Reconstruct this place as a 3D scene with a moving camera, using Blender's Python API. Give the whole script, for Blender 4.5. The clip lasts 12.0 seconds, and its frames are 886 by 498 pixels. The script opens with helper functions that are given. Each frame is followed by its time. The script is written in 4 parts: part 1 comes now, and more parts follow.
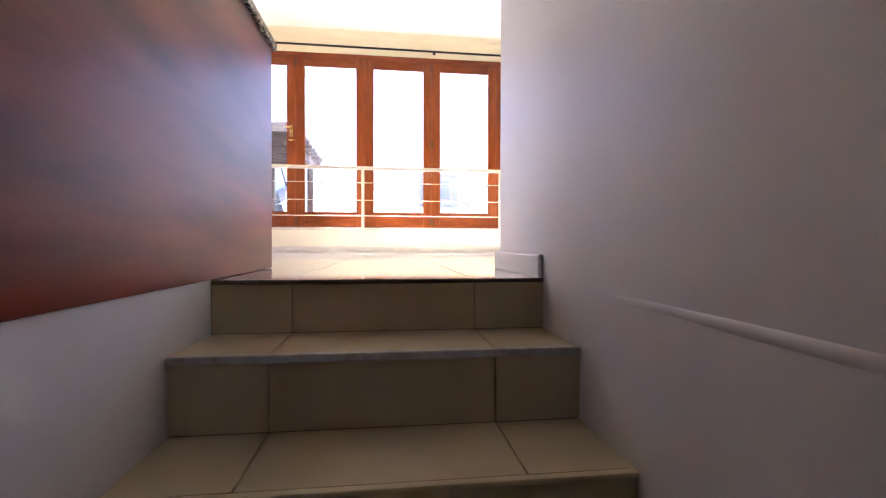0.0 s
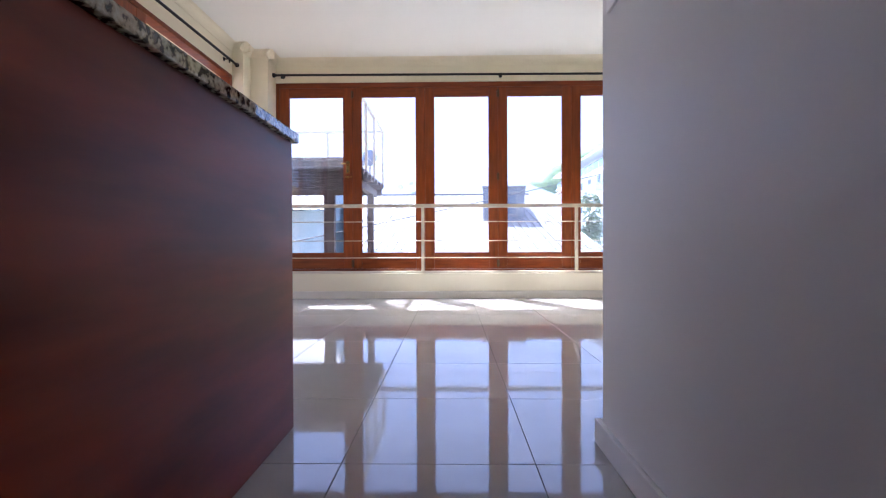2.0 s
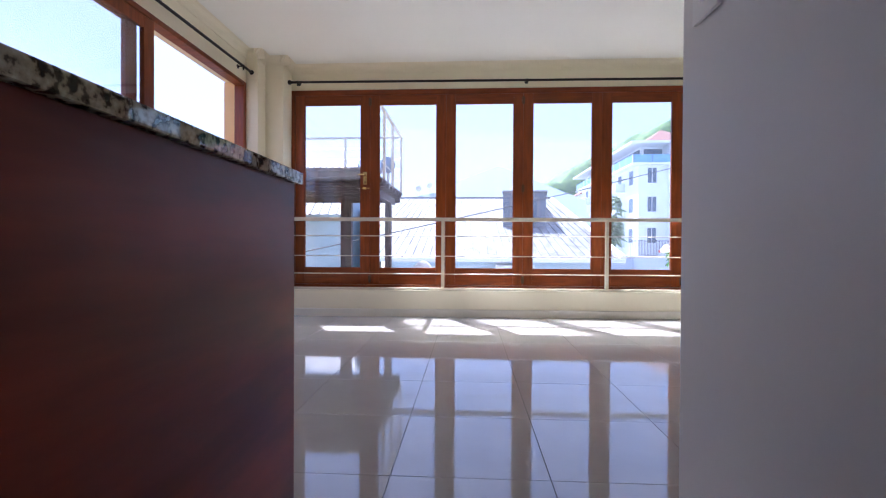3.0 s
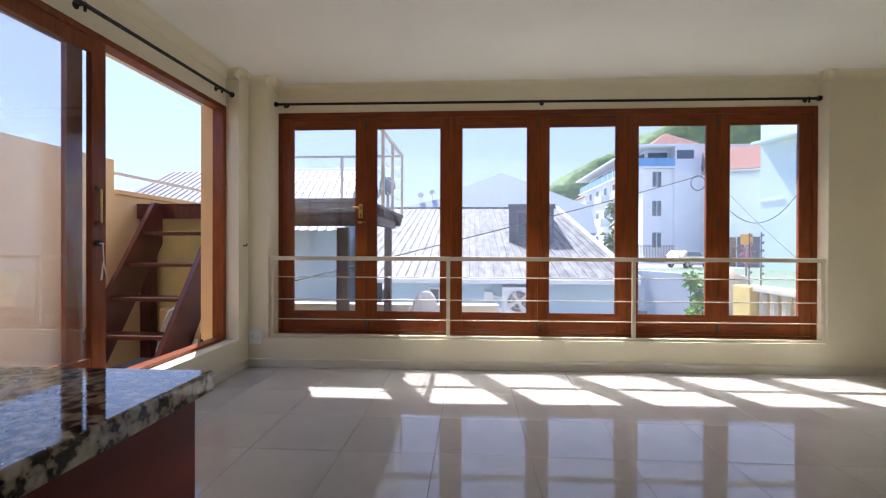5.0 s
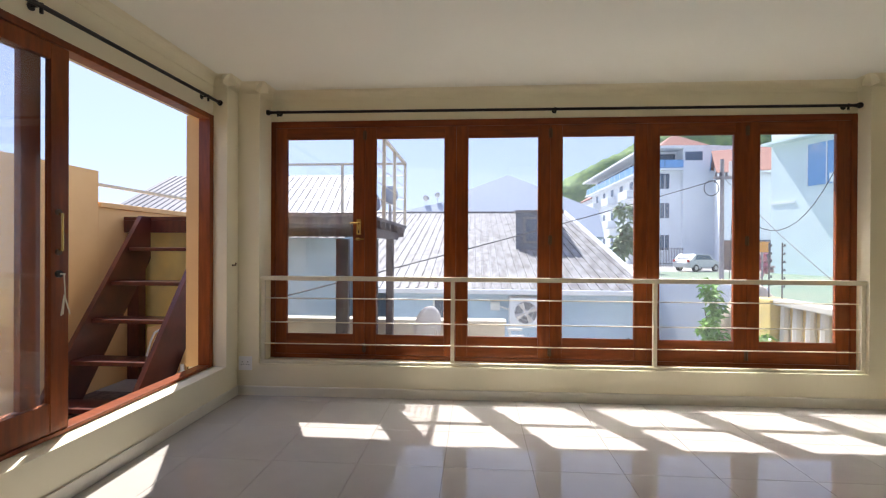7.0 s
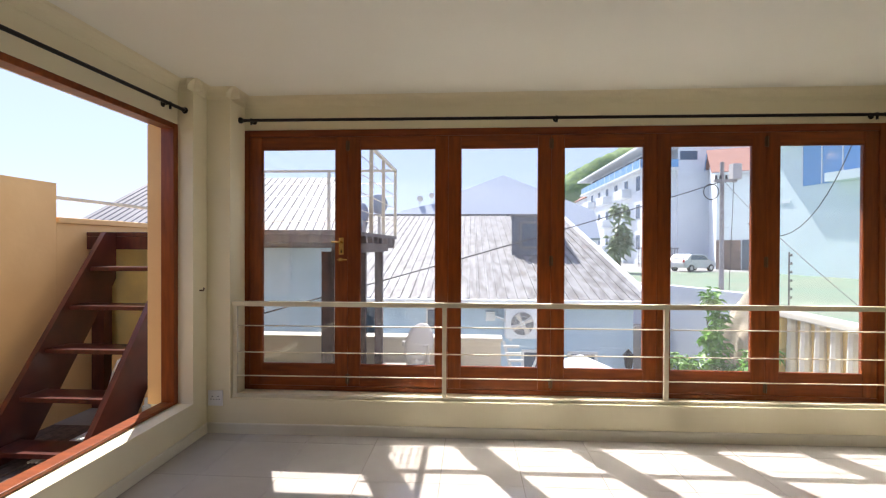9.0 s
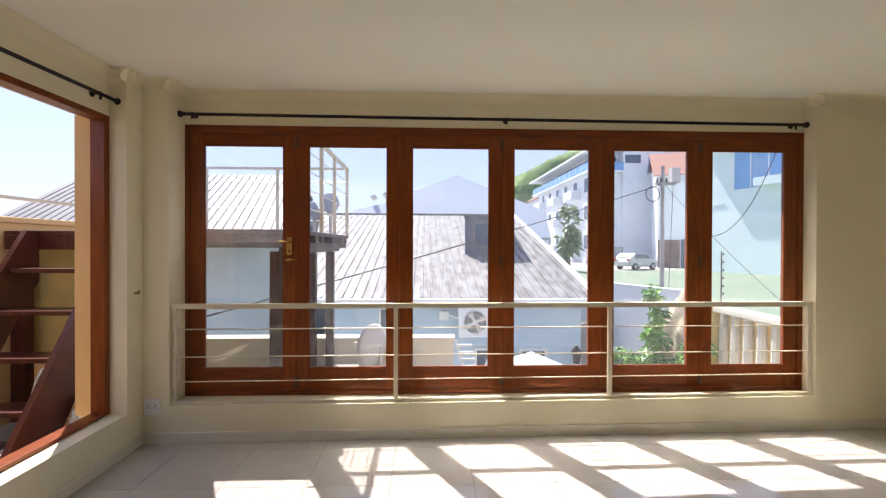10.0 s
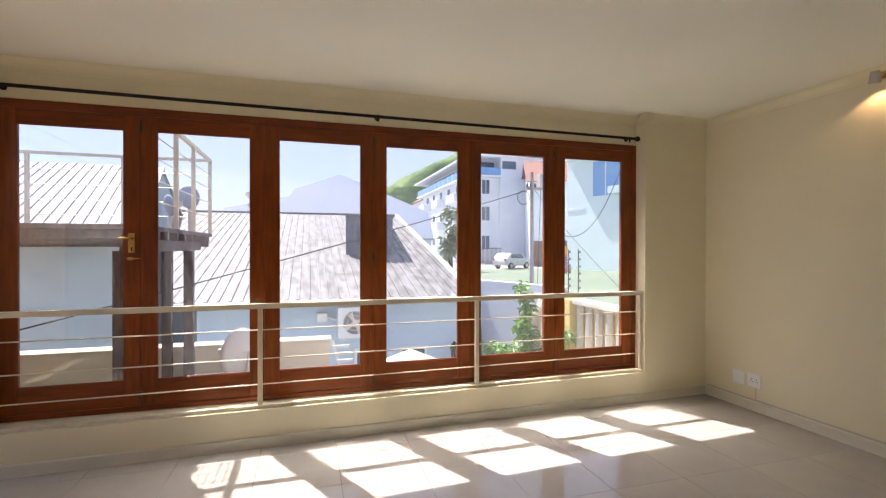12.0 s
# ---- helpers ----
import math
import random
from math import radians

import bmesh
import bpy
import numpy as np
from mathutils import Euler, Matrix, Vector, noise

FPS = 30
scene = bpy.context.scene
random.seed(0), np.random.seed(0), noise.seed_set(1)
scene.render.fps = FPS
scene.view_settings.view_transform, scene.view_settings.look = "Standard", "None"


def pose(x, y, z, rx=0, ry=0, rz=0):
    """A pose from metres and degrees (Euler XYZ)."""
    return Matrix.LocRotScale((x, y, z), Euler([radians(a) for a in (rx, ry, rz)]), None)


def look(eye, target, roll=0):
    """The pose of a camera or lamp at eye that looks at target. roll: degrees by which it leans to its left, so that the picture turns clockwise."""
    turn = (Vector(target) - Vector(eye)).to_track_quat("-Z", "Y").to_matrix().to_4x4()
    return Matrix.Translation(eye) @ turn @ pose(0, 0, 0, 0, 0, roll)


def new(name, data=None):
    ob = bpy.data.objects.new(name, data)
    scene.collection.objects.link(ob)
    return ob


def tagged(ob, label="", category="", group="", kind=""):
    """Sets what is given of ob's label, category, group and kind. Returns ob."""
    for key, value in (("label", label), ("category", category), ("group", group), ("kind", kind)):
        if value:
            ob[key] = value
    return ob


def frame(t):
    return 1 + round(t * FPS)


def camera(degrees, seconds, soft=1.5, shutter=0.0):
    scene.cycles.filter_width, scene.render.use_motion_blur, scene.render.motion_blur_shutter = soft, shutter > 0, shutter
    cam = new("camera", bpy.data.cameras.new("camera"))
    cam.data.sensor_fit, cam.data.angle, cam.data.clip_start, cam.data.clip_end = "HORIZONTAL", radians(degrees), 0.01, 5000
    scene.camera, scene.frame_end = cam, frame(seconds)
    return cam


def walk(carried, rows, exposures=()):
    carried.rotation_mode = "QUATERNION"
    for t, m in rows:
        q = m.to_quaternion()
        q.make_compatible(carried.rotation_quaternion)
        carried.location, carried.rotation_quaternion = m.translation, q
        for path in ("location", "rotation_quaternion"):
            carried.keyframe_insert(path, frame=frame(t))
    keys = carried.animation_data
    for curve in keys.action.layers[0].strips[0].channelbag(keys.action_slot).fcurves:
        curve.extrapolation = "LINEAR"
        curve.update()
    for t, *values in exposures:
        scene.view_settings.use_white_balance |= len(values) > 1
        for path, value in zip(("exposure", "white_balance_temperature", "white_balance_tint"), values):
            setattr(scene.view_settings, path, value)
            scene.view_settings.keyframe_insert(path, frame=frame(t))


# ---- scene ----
cam = camera(88.2, 12.0, 1.2)
PATH = [
    (0, (0.071, -1.272, 0.096), (0.318, 0.713, 0.076), 0.1),
    (0.5, (0.084, -1.153, 0.206), (0.192, 0.844, 0.188), 0.2),
    (1, (0.055, -1.008, 0.339), (0.075, 0.992, 0.317), 0.1),
    (1.5, (0.063, -0.893, 0.431), (0.068, 1.107, 0.412), 0.1),
    (2, (0.102, -0.763, 0.558), (0.067, 1.236, 0.54), -0.2),
    (2.5, (0.095, -0.657, 0.63), (0.01, 1.341, 0.61), 0.2),
    (3, (0.058, -0.512, 0.718), (-0.052, 1.485, 0.699), 0.3),
    (5, (0.002, 0.006, 1.078), (-0.118, 2.002, 1.068), 0.2),
    (5.5, (0.018, 0.085, 1.113), (-0.101, 2.082, 1.102), 0.2),
    (6, (0.064, 0.178, 1.171), (-0.069, 2.173, 1.161), 0.2),
    (6.5, (0.053, 0.223, 1.215), (-0.09, 2.218, 1.202), 0.2),
    (7, (-0.006, 0.314, 1.232), (-0.15, 2.309, 1.226), 0.3),
    (9, (0.001, 0.662, 1.412), (-0.121, 2.658, 1.399), 0.2),
    (9.5, (-0.005, 0.657, 1.43), (-0.07, 2.656, 1.414), 0.3),
    (10, (0.024, 0.666, 1.416), (0.1, 2.664, 1.401), 0.2),
    (10.5, (0.056, 0.662, 1.395), (0.262, 2.652, 1.389), 0.2),
    (11, (0.081, 0.657, 1.38), (0.423, 2.628, 1.378), 0.2),
    (11.5, (0.108, 0.655, 1.378), (0.564, 2.602, 1.373), 0.2),
    (12, (0.13, 0.647, 1.385), (0.694, 2.566, 1.376), 0.1),
]
walk(cam, [(t, look(eye, target, roll)) for t, eye, target, roll in PATH],
     [(0, 3.78, 6000, 24), (0.7, 3.3, 5600, 23), (1.5, 2.75, 5300, 22), (3, 2.08, 5250, 21), (5, 1.6, 5800, 16), (7, 1.54, 6250, 14), (9, 1.54, 6450, 14), (12, 1.58, 6650, 18)])

# world, sun, exposure
DX, DY = 0.295, -0.567
elev = math.atan2(1, math.hypot(DX, DY))
world = bpy.data.worlds.new("world")
scene.world = world
world.use_nodes = True
wn = world.node_tree
sky = wn.nodes.new("ShaderNodeTexSky")
sky.sky_type, sky.sun_disc = "NISHITA", False
sky.sun_elevation, sky.sun_rotation = elev, math.atan2(-DX, -DY)
sky.air_density, sky.dust_density, sky.ozone_density = 1.0, 1.0, 4.0
haze = wn.nodes.new("ShaderNodeMix")
haze.data_type = "RGBA"
haze.inputs[0].default_value = 0.68
haze.inputs[7].default_value = (3.3, 3.8, 5.7, 1)
wn.links.new(sky.outputs[0], haze.inputs[6])
wn.links.new(haze.outputs[2], wn.nodes["Background"].inputs[0])
wn.nodes["Background"].inputs[1].default_value = 0.08
sun = new("sun", bpy.data.lights.new("sun", "SUN"))
sun.data.energy, sun.data.angle, sun.data.color = 3.4, radians(0.5), (1.0, 0.95, 0.88)
sun.matrix_world = look((0, 0, 0), (DX, DY, -1))


# materials
def material(name, color, rough=0.6, metal=0.0, color2=None, scale=3.0, detail=4.0, bump=0.0, bump_scale=40.0,
             stretch=(1, 1, 1), spec=0.5, coat=0.0, vary=0.0, big=0.0, contrast=(0.35, 0.65)):
    m = bpy.data.materials.new(name)
    m.use_nodes = True
    nt = m.node_tree
    N, L = nt.nodes, nt.links
    b = N["Principled BSDF"]
    b.inputs["Roughness"].default_value = rough
    b.inputs["Metallic"].default_value = metal
    b.inputs["Specular IOR Level"].default_value = spec
    b.inputs["Coat Weight"].default_value = coat
    b.inputs["Coat Roughness"].default_value = 0.08
    tc = N.new("ShaderNodeTexCoord")
    mp = N.new("ShaderNodeMapping")
    mp.inputs["Scale"].default_value = stretch
    L.new(tc.outputs["Object"], mp.inputs["Vector"])
    if color2 is None:
        color2 = tuple(c * 0.93 for c in color)
    tx = N.new("ShaderNodeTexNoise")
    tx.inputs["Scale"].default_value, tx.inputs["Detail"].default_value = scale, detail
    L.new(mp.outputs[0], tx.inputs["Vector"])
    cr = N.new("ShaderNodeValToRGB")
    cr.color_ramp.elements[0].position, cr.color_ramp.elements[1].position = contrast
    cr.color_ramp.elements[0].color, cr.color_ramp.elements[1].color = (*color2, 1), (*color, 1)
    L.new(tx.outputs["Fac"], cr.inputs[0])
    out = cr.outputs[0]
    if big:
        t2 = N.new("ShaderNodeTexNoise")
        t2.inputs["Scale"].default_value, t2.inputs["Detail"].default_value = 0.7, 3
        L.new(tc.outputs["Object"], t2.inputs["Vector"])
        mr = N.new("ShaderNodeMapRange")
        mr.inputs[1].default_value, mr.inputs[2].default_value = 0.3, 0.7
        mr.inputs[3].default_value, mr.inputs[4].default_value = 1 - big, 1 + big
        L.new(t2.outputs["Fac"], mr.inputs[0])
        hs = N.new("ShaderNodeHueSaturation")
        L.new(mr.outputs[0], hs.inputs["Value"])
        L.new(out, hs.inputs["Color"])
        out = hs.outputs[0]
    if vary:
        oi = N.new("ShaderNodeObjectInfo")
        mr = N.new("ShaderNodeMapRange")
        mr.inputs[3].default_value, mr.inputs[4].default_value = 1 - vary, 1 + vary
        L.new(oi.outputs["Random"], mr.inputs[0])
        hs = N.new("ShaderNodeHueSaturation")
        L.new(mr.outputs[0], hs.inputs["Value"])
        L.new(out, hs.inputs["Color"])
        out = hs.outputs[0]
    L.new(out, b.inputs["Base Color"])
    if bump:
        t3 = N.new("ShaderNodeTexNoise")
        t3.inputs["Scale"].default_value, t3.inputs["Detail"].default_value = bump_scale, 5
        L.new(mp.outputs[0], t3.inputs["Vector"])
        bp = N.new("ShaderNodeBump")
        bp.inputs["Strength"].default_value, bp.inputs["Distance"].default_value = bump, 0.01
        L.new(t3.outputs["Fac"], bp.inputs["Height"])
        L.new(bp.outputs[0], b.inputs["Normal"])
    return m


M_wall = material("cream_plaster", (0.85, 0.785, 0.575), 0.6, color2=(0.83, 0.765, 0.555), scale=2, bump=0.15, bump_scale=9, big=0.02)
M_ceil = material("white_ceiling_paint", (0.91, 0.90, 0.79), 0.7, color2=(0.89, 0.88, 0.77), scale=1.5, bump=0.08, bump_scale=7)
M_stairwall = material("white_stair_plaster", (0.82, 0.80, 0.78), 0.45, color2=(0.80, 0.78, 0.76), scale=1.5, bump=0.2, bump_scale=6)
M_tile = material("polished_cream_porcelain", (0.50, 0.47, 0.43), 0.05, color2=(0.43, 0.405, 0.365), scale=1.6, detail=8, vary=0.02, spec=0.6)
M_step = material("beige_stair_tile", (0.60, 0.50, 0.32), 0.35, color2=(0.51, 0.42, 0.26), scale=3, detail=6, vary=0.03)
M_nose = material("worn_grey_nosing", (0.58, 0.57, 0.57), 0.35, color2=(0.40, 0.38, 0.37), scale=30)
M_grout = material("dark_grout", (0.16, 0.14, 0.12), 0.9)
M_teak = material("varnished_mahogany", (0.27, 0.062, 0.009), 0.36, color2=(0.165, 0.036, 0.006), scale=6, detail=9, stretch=(6, 6, 0.7), coat=0.08, spec=0.3, vary=0.07, big=0.12, contrast=(0.3, 0.7))
M_teakh = material("varnished_mahogany_rail", (0.26, 0.058, 0.009), 0.36, color2=(0.15, 0.032, 0.006), scale=6, detail=9, stretch=(0.7, 6, 6), coat=0.08, spec=0.3, vary=0.07, big=0.12, contrast=(0.3, 0.7))
M_panel = material("cherry_laminate", (0.25, 0.038, 0.013), 0.34, color2=(0.12, 0.015, 0.005), scale=2.2, detail=8, stretch=(2.5, 0.7, 4), spec=0.25, big=0.05, contrast=(0.36, 0.64))
M_iron = material("cream_painted_steel", (0.72, 0.66, 0.50), 0.4, scale=20)
M_bronze = material("dark_bronze", (0.13, 0.075, 0.04), 0.45, metal=0.6)
M_black = material("black_metal", (0.02, 0.018, 0.016), 0.35, metal=0.6)
M_brass = material("polished_brass", (0.75, 0.52, 0.18), 0.25, metal=1.0)
M_plastic = material("white_plastic", (0.92, 0.92, 0.90), 0.3)
M_hole = material("dark_recess", (0.01, 0.01, 0.01), 0.8)
M_board = material("cream_skirting_paint", (0.78, 0.74, 0.62), 0.4, scale=3, big=0.02)
M_boardw = material("white_skirting_paint", (0.76, 0.74, 0.72), 0.35, scale=3)
M_darkwood = material("dark_stained_deck_timber", (0.105, 0.022, 0.013), 0.32, color2=(0.05, 0.011, 0.008), scale=5, detail=8, stretch=(4, 1, 1), coat=0.15)
M_greytimber = material("weathered_dark_timber", (0.17, 0.125, 0.11), 0.6, color2=(0.08, 0.06, 0.055), scale=6, stretch=(5, 5, 0.8))
M_peach = material("peach_exterior_plaster", (0.86, 0.56, 0.25), 0.85, color2=(0.81, 0.51, 0.22), scale=2, bump=0.3, bump_scale=14, big=0.05)
M_yellow = material("stained_yellow_plaster", (0.80, 0.60, 0.20), 0.85, color2=(0.66, 0.50, 0.19), scale=4, detail=9, bump=0.3, big=0.08)
M_paleblue = material("pale_blue_plaster", (0.46, 0.64, 0.80), 0.8, color2=(0.43, 0.60, 0.77), scale=2, big=0.04)
M_whitewall = material("white_exterior_plaster", (0.76, 0.81, 0.83), 0.8, color2=(0.70, 0.75, 0.78), scale=1, big=0.04)
M_turq = material("pale_aqua_plaster", (0.70, 0.82, 0.82), 0.8, scale=0.5, big=0.03)
M_cream = material("cream_coping_plaster", (0.72, 0.68, 0.56), 0.8, color2=(0.64, 0.60, 0.49), scale=3, detail=8, big=0.05)
M_terrace = material("terrace_concrete", (0.42, 0.40, 0.36), 0.8, color2=(0.34, 0.32, 0.28), scale=3, big=0.08)
M_roof = material("weathered_galvanised_roof", (0.255, 0.257, 0.255), 0.6, metal=0.1, color2=(0.14, 0.135, 0.13), scale=3.6, detail=13, stretch=(2.4, 0.65, 0.65), big=0.08, contrast=(0.42, 0.58))
M_roof2 = material("grey_painted_steel_roof", (0.19, 0.19, 0.195), 0.6, color2=(0.155, 0.155, 0.16), scale=2, big=0.08)
M_chim = material("dark_slate_sheet", (0.14, 0.17, 0.21), 0.6, color2=(0.09, 0.11, 0.14), scale=4, big=0.08)
M_redtile = material("terracotta_roof_tile", (0.40, 0.22, 0.17), 0.85, color2=(0.24, 0.12, 0.09), scale=5, detail=8, stretch=(0.4, 2.5, 2.5))
M_ground = material("pale_asphalt", (0.36, 0.35, 0.33), 0.9, color2=(0.29, 0.285, 0.27), scale=0.6, detail=8, big=0.1)
M_green = material("green_court_paint", (0.15, 0.235, 0.155), 0.8, color2=(0.21, 0.25, 0.17), scale=0.4, detail=8, big=0.08)
# haze is mixed into both greens, which makes them paler and closer together
M_hill = material("hazy_hill_vegetation", (0.21, 0.30, 0.11), 0.95, color2=(0.11, 0.18, 0.085), scale=0.35, detail=14, big=0.1, contrast=(0.44, 0.57))
M_leaf = material("bright_green_leaf", (0.24, 0.46, 0.07), 0.45, color2=(0.09, 0.24, 0.035), scale=2, vary=0.1)
M_leafd = material("dark_green_leaf", (0.36, 0.44, 0.26), 0.5, color2=(0.16, 0.22, 0.10), scale=2)
M_bark = material("brown_bark", (0.13, 0.09, 0.06), 0.9, scale=8)
M_pole = material("weathered_pole_wood", (0.46, 0.43, 0.40), 0.8, color2=(0.34, 0.31, 0.28), scale=6)
M_stone = material("brown_rubble_stone", (0.28, 0.20, 0.16), 0.9, color2=(0.14, 0.10, 0.08), scale=3, detail=8)
M_rock = material("cream_rock", (0.62, 0.52, 0.38), 0.9, color2=(0.40, 0.34, 0.25), scale=5, detail=10, bump=0.8, bump_scale=8)
M_dish = material("pale_dish_paint", (0.60, 0.58, 0.54), 0.5, scale=5)
M_dishd = material("grey_blue_dish_paint", (0.34, 0.41, 0.51), 0.5, scale=5)
M_dkglass = material("dark_window_glass", (0.10, 0.14, 0.19), 0.15, spec=0.4)
M_aquawall = material("pale_grey_green_plaster", (0.46, 0.56, 0.56), 0.8, color2=(0.40, 0.50, 0.50), scale=2, big=0.05)
M_balyellow = material("warm_yellow_plaster", (0.85, 0.62, 0.22), 0.8, color2=(0.78, 0.56, 0.20), scale=3, big=0.05)
M_blueglass = material("blue_balcony_glass", (0.20, 0.40, 0.68), 0.2, spec=0.5)
M_orange = material("orange_sign_paint", (0.85, 0.42, 0.08), 0.5)
M_pink = material("pink_flower_petal", (0.70, 0.25, 0.32), 0.6, color2=(0.30, 0.22, 0.16), scale=4)
M_grille = material("grey_fan_grille", (0.17, 0.18, 0.19), 0.6)
M_car = material("silver_car_paint", (0.55, 0.56, 0.57), 0.35, metal=0.1, coat=0.4)
M_tyre = material("black_rubber", (0.02, 0.02, 0.02), 0.8)
M_lamp = material("red_lens", (0.5, 0.02, 0.02), 0.3)
M_cable = material("black_cable", (0.02, 0.02, 0.02), 0.6)
# distance haze is put into this roof's pale blue colour
M_haze = material("haze_tinted_roof", (0.36, 0.42, 0.49), 0.7, scale=0.3)
M_insul = material("grey_brown_insulator", (0.09, 0.08, 0.08), 0.5)


def glass_material(name, tint=(1, 1, 1), dust=0.0):
    m = bpy.data.materials.new(name)
    m.use_nodes = True
    b = m.node_tree.nodes["Principled BSDF"]
    b.inputs["Base Color"].default_value = (*tint, 1)
    b.inputs["Transmission Weight"].default_value = 1.0
    b.inputs["Roughness"].default_value = 0.0
    b.inputs["IOR"].default_value = 1.45
    if dust:
        N, L = m.node_tree.nodes, m.node_tree.links
        tr, mx, tx = N.new("ShaderNodeBsdfTranslucent"), N.new("ShaderNodeMixShader"), N.new("ShaderNodeTexNoise")
        mr = N.new("ShaderNodeMapRange")
        tx.inputs["Scale"].default_value, tx.inputs["Detail"].default_value = 2.5, 8
        mr.inputs[3].default_value, mr.inputs[4].default_value = dust * 0.6, dust * 1.4
        tr.inputs["Color"].default_value = (0.8, 0.82, 0.88, 1)
        L.new(tx.outputs["Fac"], mr.inputs[0])
        L.new(mr.outputs[0], mx.inputs[0])
        L.new(b.outputs[0], mx.inputs[1])
        L.new(tr.outputs[0], mx.inputs[2])
        L.new(mx.outputs[0], N["Material Output"].inputs["Surface"])
    return m


M_glass = glass_material("dusty_clear_glass", (0.92, 0.935, 0.95), 0.022)


def granite_material():
    m = bpy.data.materials.new("polished_granite")
    m.use_nodes = True
    N, L = m.node_tree.nodes, m.node_tree.links
    b = N["Principled BSDF"]
    b.inputs["Roughness"].default_value = 0.035
    tc = N.new("ShaderNodeTexCoord")
    v = N.new("ShaderNodeTexVoronoi")
    v.inputs["Scale"].default_value = 100
    v.feature = "SMOOTH_F1"
    n = N.new("ShaderNodeTexNoise")
    n.inputs["Scale"].default_value, n.inputs["Detail"].default_value = 62, 7
    L.new(tc.outputs["Object"], v.inputs["Vector"])
    L.new(tc.outputs["Object"], n.inputs["Vector"])
    r = N.new("ShaderNodeValToRGB")
    e = r.color_ramp.elements
    e[0].position, e[0].color = 0.39, (0.012, 0.011, 0.011, 1)
    e[1].position, e[1].color = 0.62, (0.50, 0.45, 0.33, 1)
    e.new(0.455).color = (0.08, 0.06, 0.04, 1)
    e.new(0.50).color = (0.33, 0.28, 0.19, 1)
    L.new(n.outputs["Fac"], r.inputs[0])
    mx = N.new("ShaderNodeMixRGB")
    mx.blend_type = "MULTIPLY"
    mx.inputs[0].default_value = 0.5
    L.new(r.outputs[0], mx.inputs[1])
    vr = N.new("ShaderNodeMapRange")
    vr.inputs[1].default_value, vr.inputs[2].default_value = 0.0, 0.5
    vr.inputs[3].default_value, vr.inputs[4].default_value = 0.25, 1.0
    L.new(v.outputs["Distance"], vr.inputs[0])
    L.new(vr.outputs[0], mx.inputs[2])
    L.new(mx.outputs[0], b.inputs["Base Color"])
    return m


M_granite = granite_material()


# mesh helpers
def box(bm, x0, x1, y0, y1, z0, z1, bevel=0.0):
    r = bmesh.ops.create_cube(bm, size=1.0)
    for v in r["verts"]:
        v.co = Vector((x0 + (v.co.x + 0.5) * (x1 - x0), y0 + (v.co.y + 0.5) * (y1 - y0), z0 + (v.co.z + 0.5) * (z1 - z0)))
    if bevel:
        es = list({e for v in r["verts"] for e in v.link_edges})
        bmesh.ops.bevel(bm, geom=es, offset=bevel, segments=2, affect="EDGES", profile=0.6)
    return bm


def tube(bm, a, b, r, n=10, r2=None):
    a, b = Vector(a), Vector(b)
    d = b - a
    res = bmesh.ops.create_cone(bm, cap_ends=True, segments=n, radius1=r, radius2=r if r2 is None else r2, depth=d.length)
    m = Matrix.Translation((a + b) / 2) @ d.to_track_quat("Z", "Y").to_matrix().to_4x4()
    bmesh.ops.transform(bm, matrix=m, verts=res["verts"])
    return bm


def ball(bm, c, r, s=(1, 1, 1), n=12):
    res = bmesh.ops.create_uvsphere(bm, u_segments=n, v_segments=n // 2 + 2, radius=r)
    bmesh.ops.transform(bm, matrix=Matrix.Translation(c) @ Matrix.Diagonal((*s, 1)), verts=res["verts"])
    return bm


def prism(bm, pts, axis, a, b):
    """A closed outline in two coordinates, pushed out along the third."""
    def at(p, q):
        return {"x": (q, p[0], p[1]), "y": (p[0], q, p[1]), "z": (p[0], p[1], q)}[axis]
    va, vb = [bm.verts.new(at(p, a)) for p in pts], [bm.verts.new(at(p, b)) for p in pts]
    bm.faces.new(va)
    bm.faces.new(vb[::-1])
    for i in range(len(pts)):
        j = (i + 1) % len(pts)
        bm.faces.new((va[i], vb[i], vb[j], va[j]))
    bmesh.ops.recalc_face_normals(bm, faces=bm.faces)
    return bm


def BM():
    return bmesh.new()


def mesh_of(bm, name, mat, smooth=False):
    me = bpy.data.meshes.new(name)
    bm.to_mesh(me)
    bm.free()
    me.materials.append(mat)
    if smooth:
        for p in me.polygons:
            p.use_smooth = True
    return me


def part(name, bm, mat, parent=None, label="", smooth=False, kind=""):
    ob = new(name, mesh_of(bm, name, mat, smooth))
    if parent is not None:
        ob.parent = parent
    return tagged(ob, label, kind=kind)


def thing(name, label, category, at=(0, 0, 0), group="", kind=""):
    ob = new(name)
    ob.location = at
    return tagged(ob, label, category, group, kind)


def struct(name, bm, mat, label, category):
    return tagged(part(name, bm, mat), label, category, kind="structure")


# ---- the room ----
XL, XR, YW, YG = -1.985, 3.745, 4.10, 4.235    # left wall, right wall, north-east corner, glass
RX0, RX1 = -1.805, 3.045                     # window recess
CEIL, SILL = 2.58, 0.262
SX0, SX1 = -0.387, 0.522                     # stair well
WEND = 0.52                                  # where the stair wall ends
RISE, RUN, STEPS = 0.167, 0.252, 12


def step_z(i):
    """The top of the i-th step below the floor; the first riser is lower."""
    return 0.0 if i == 0 else -0.143 - RISE * (i - 1)


LOW = step_z(STEPS)
YB = -RUN * (STEPS - 1)
HEAD = 2.328
OX0, OX1 = -1.8145, 3.0495
SKEW = 0.02                                  # the room is slightly out of square with the window


def wall_y(x):
    """The inner face of the window wall."""
    return 3.99 + SKEW * (x + 2.0)


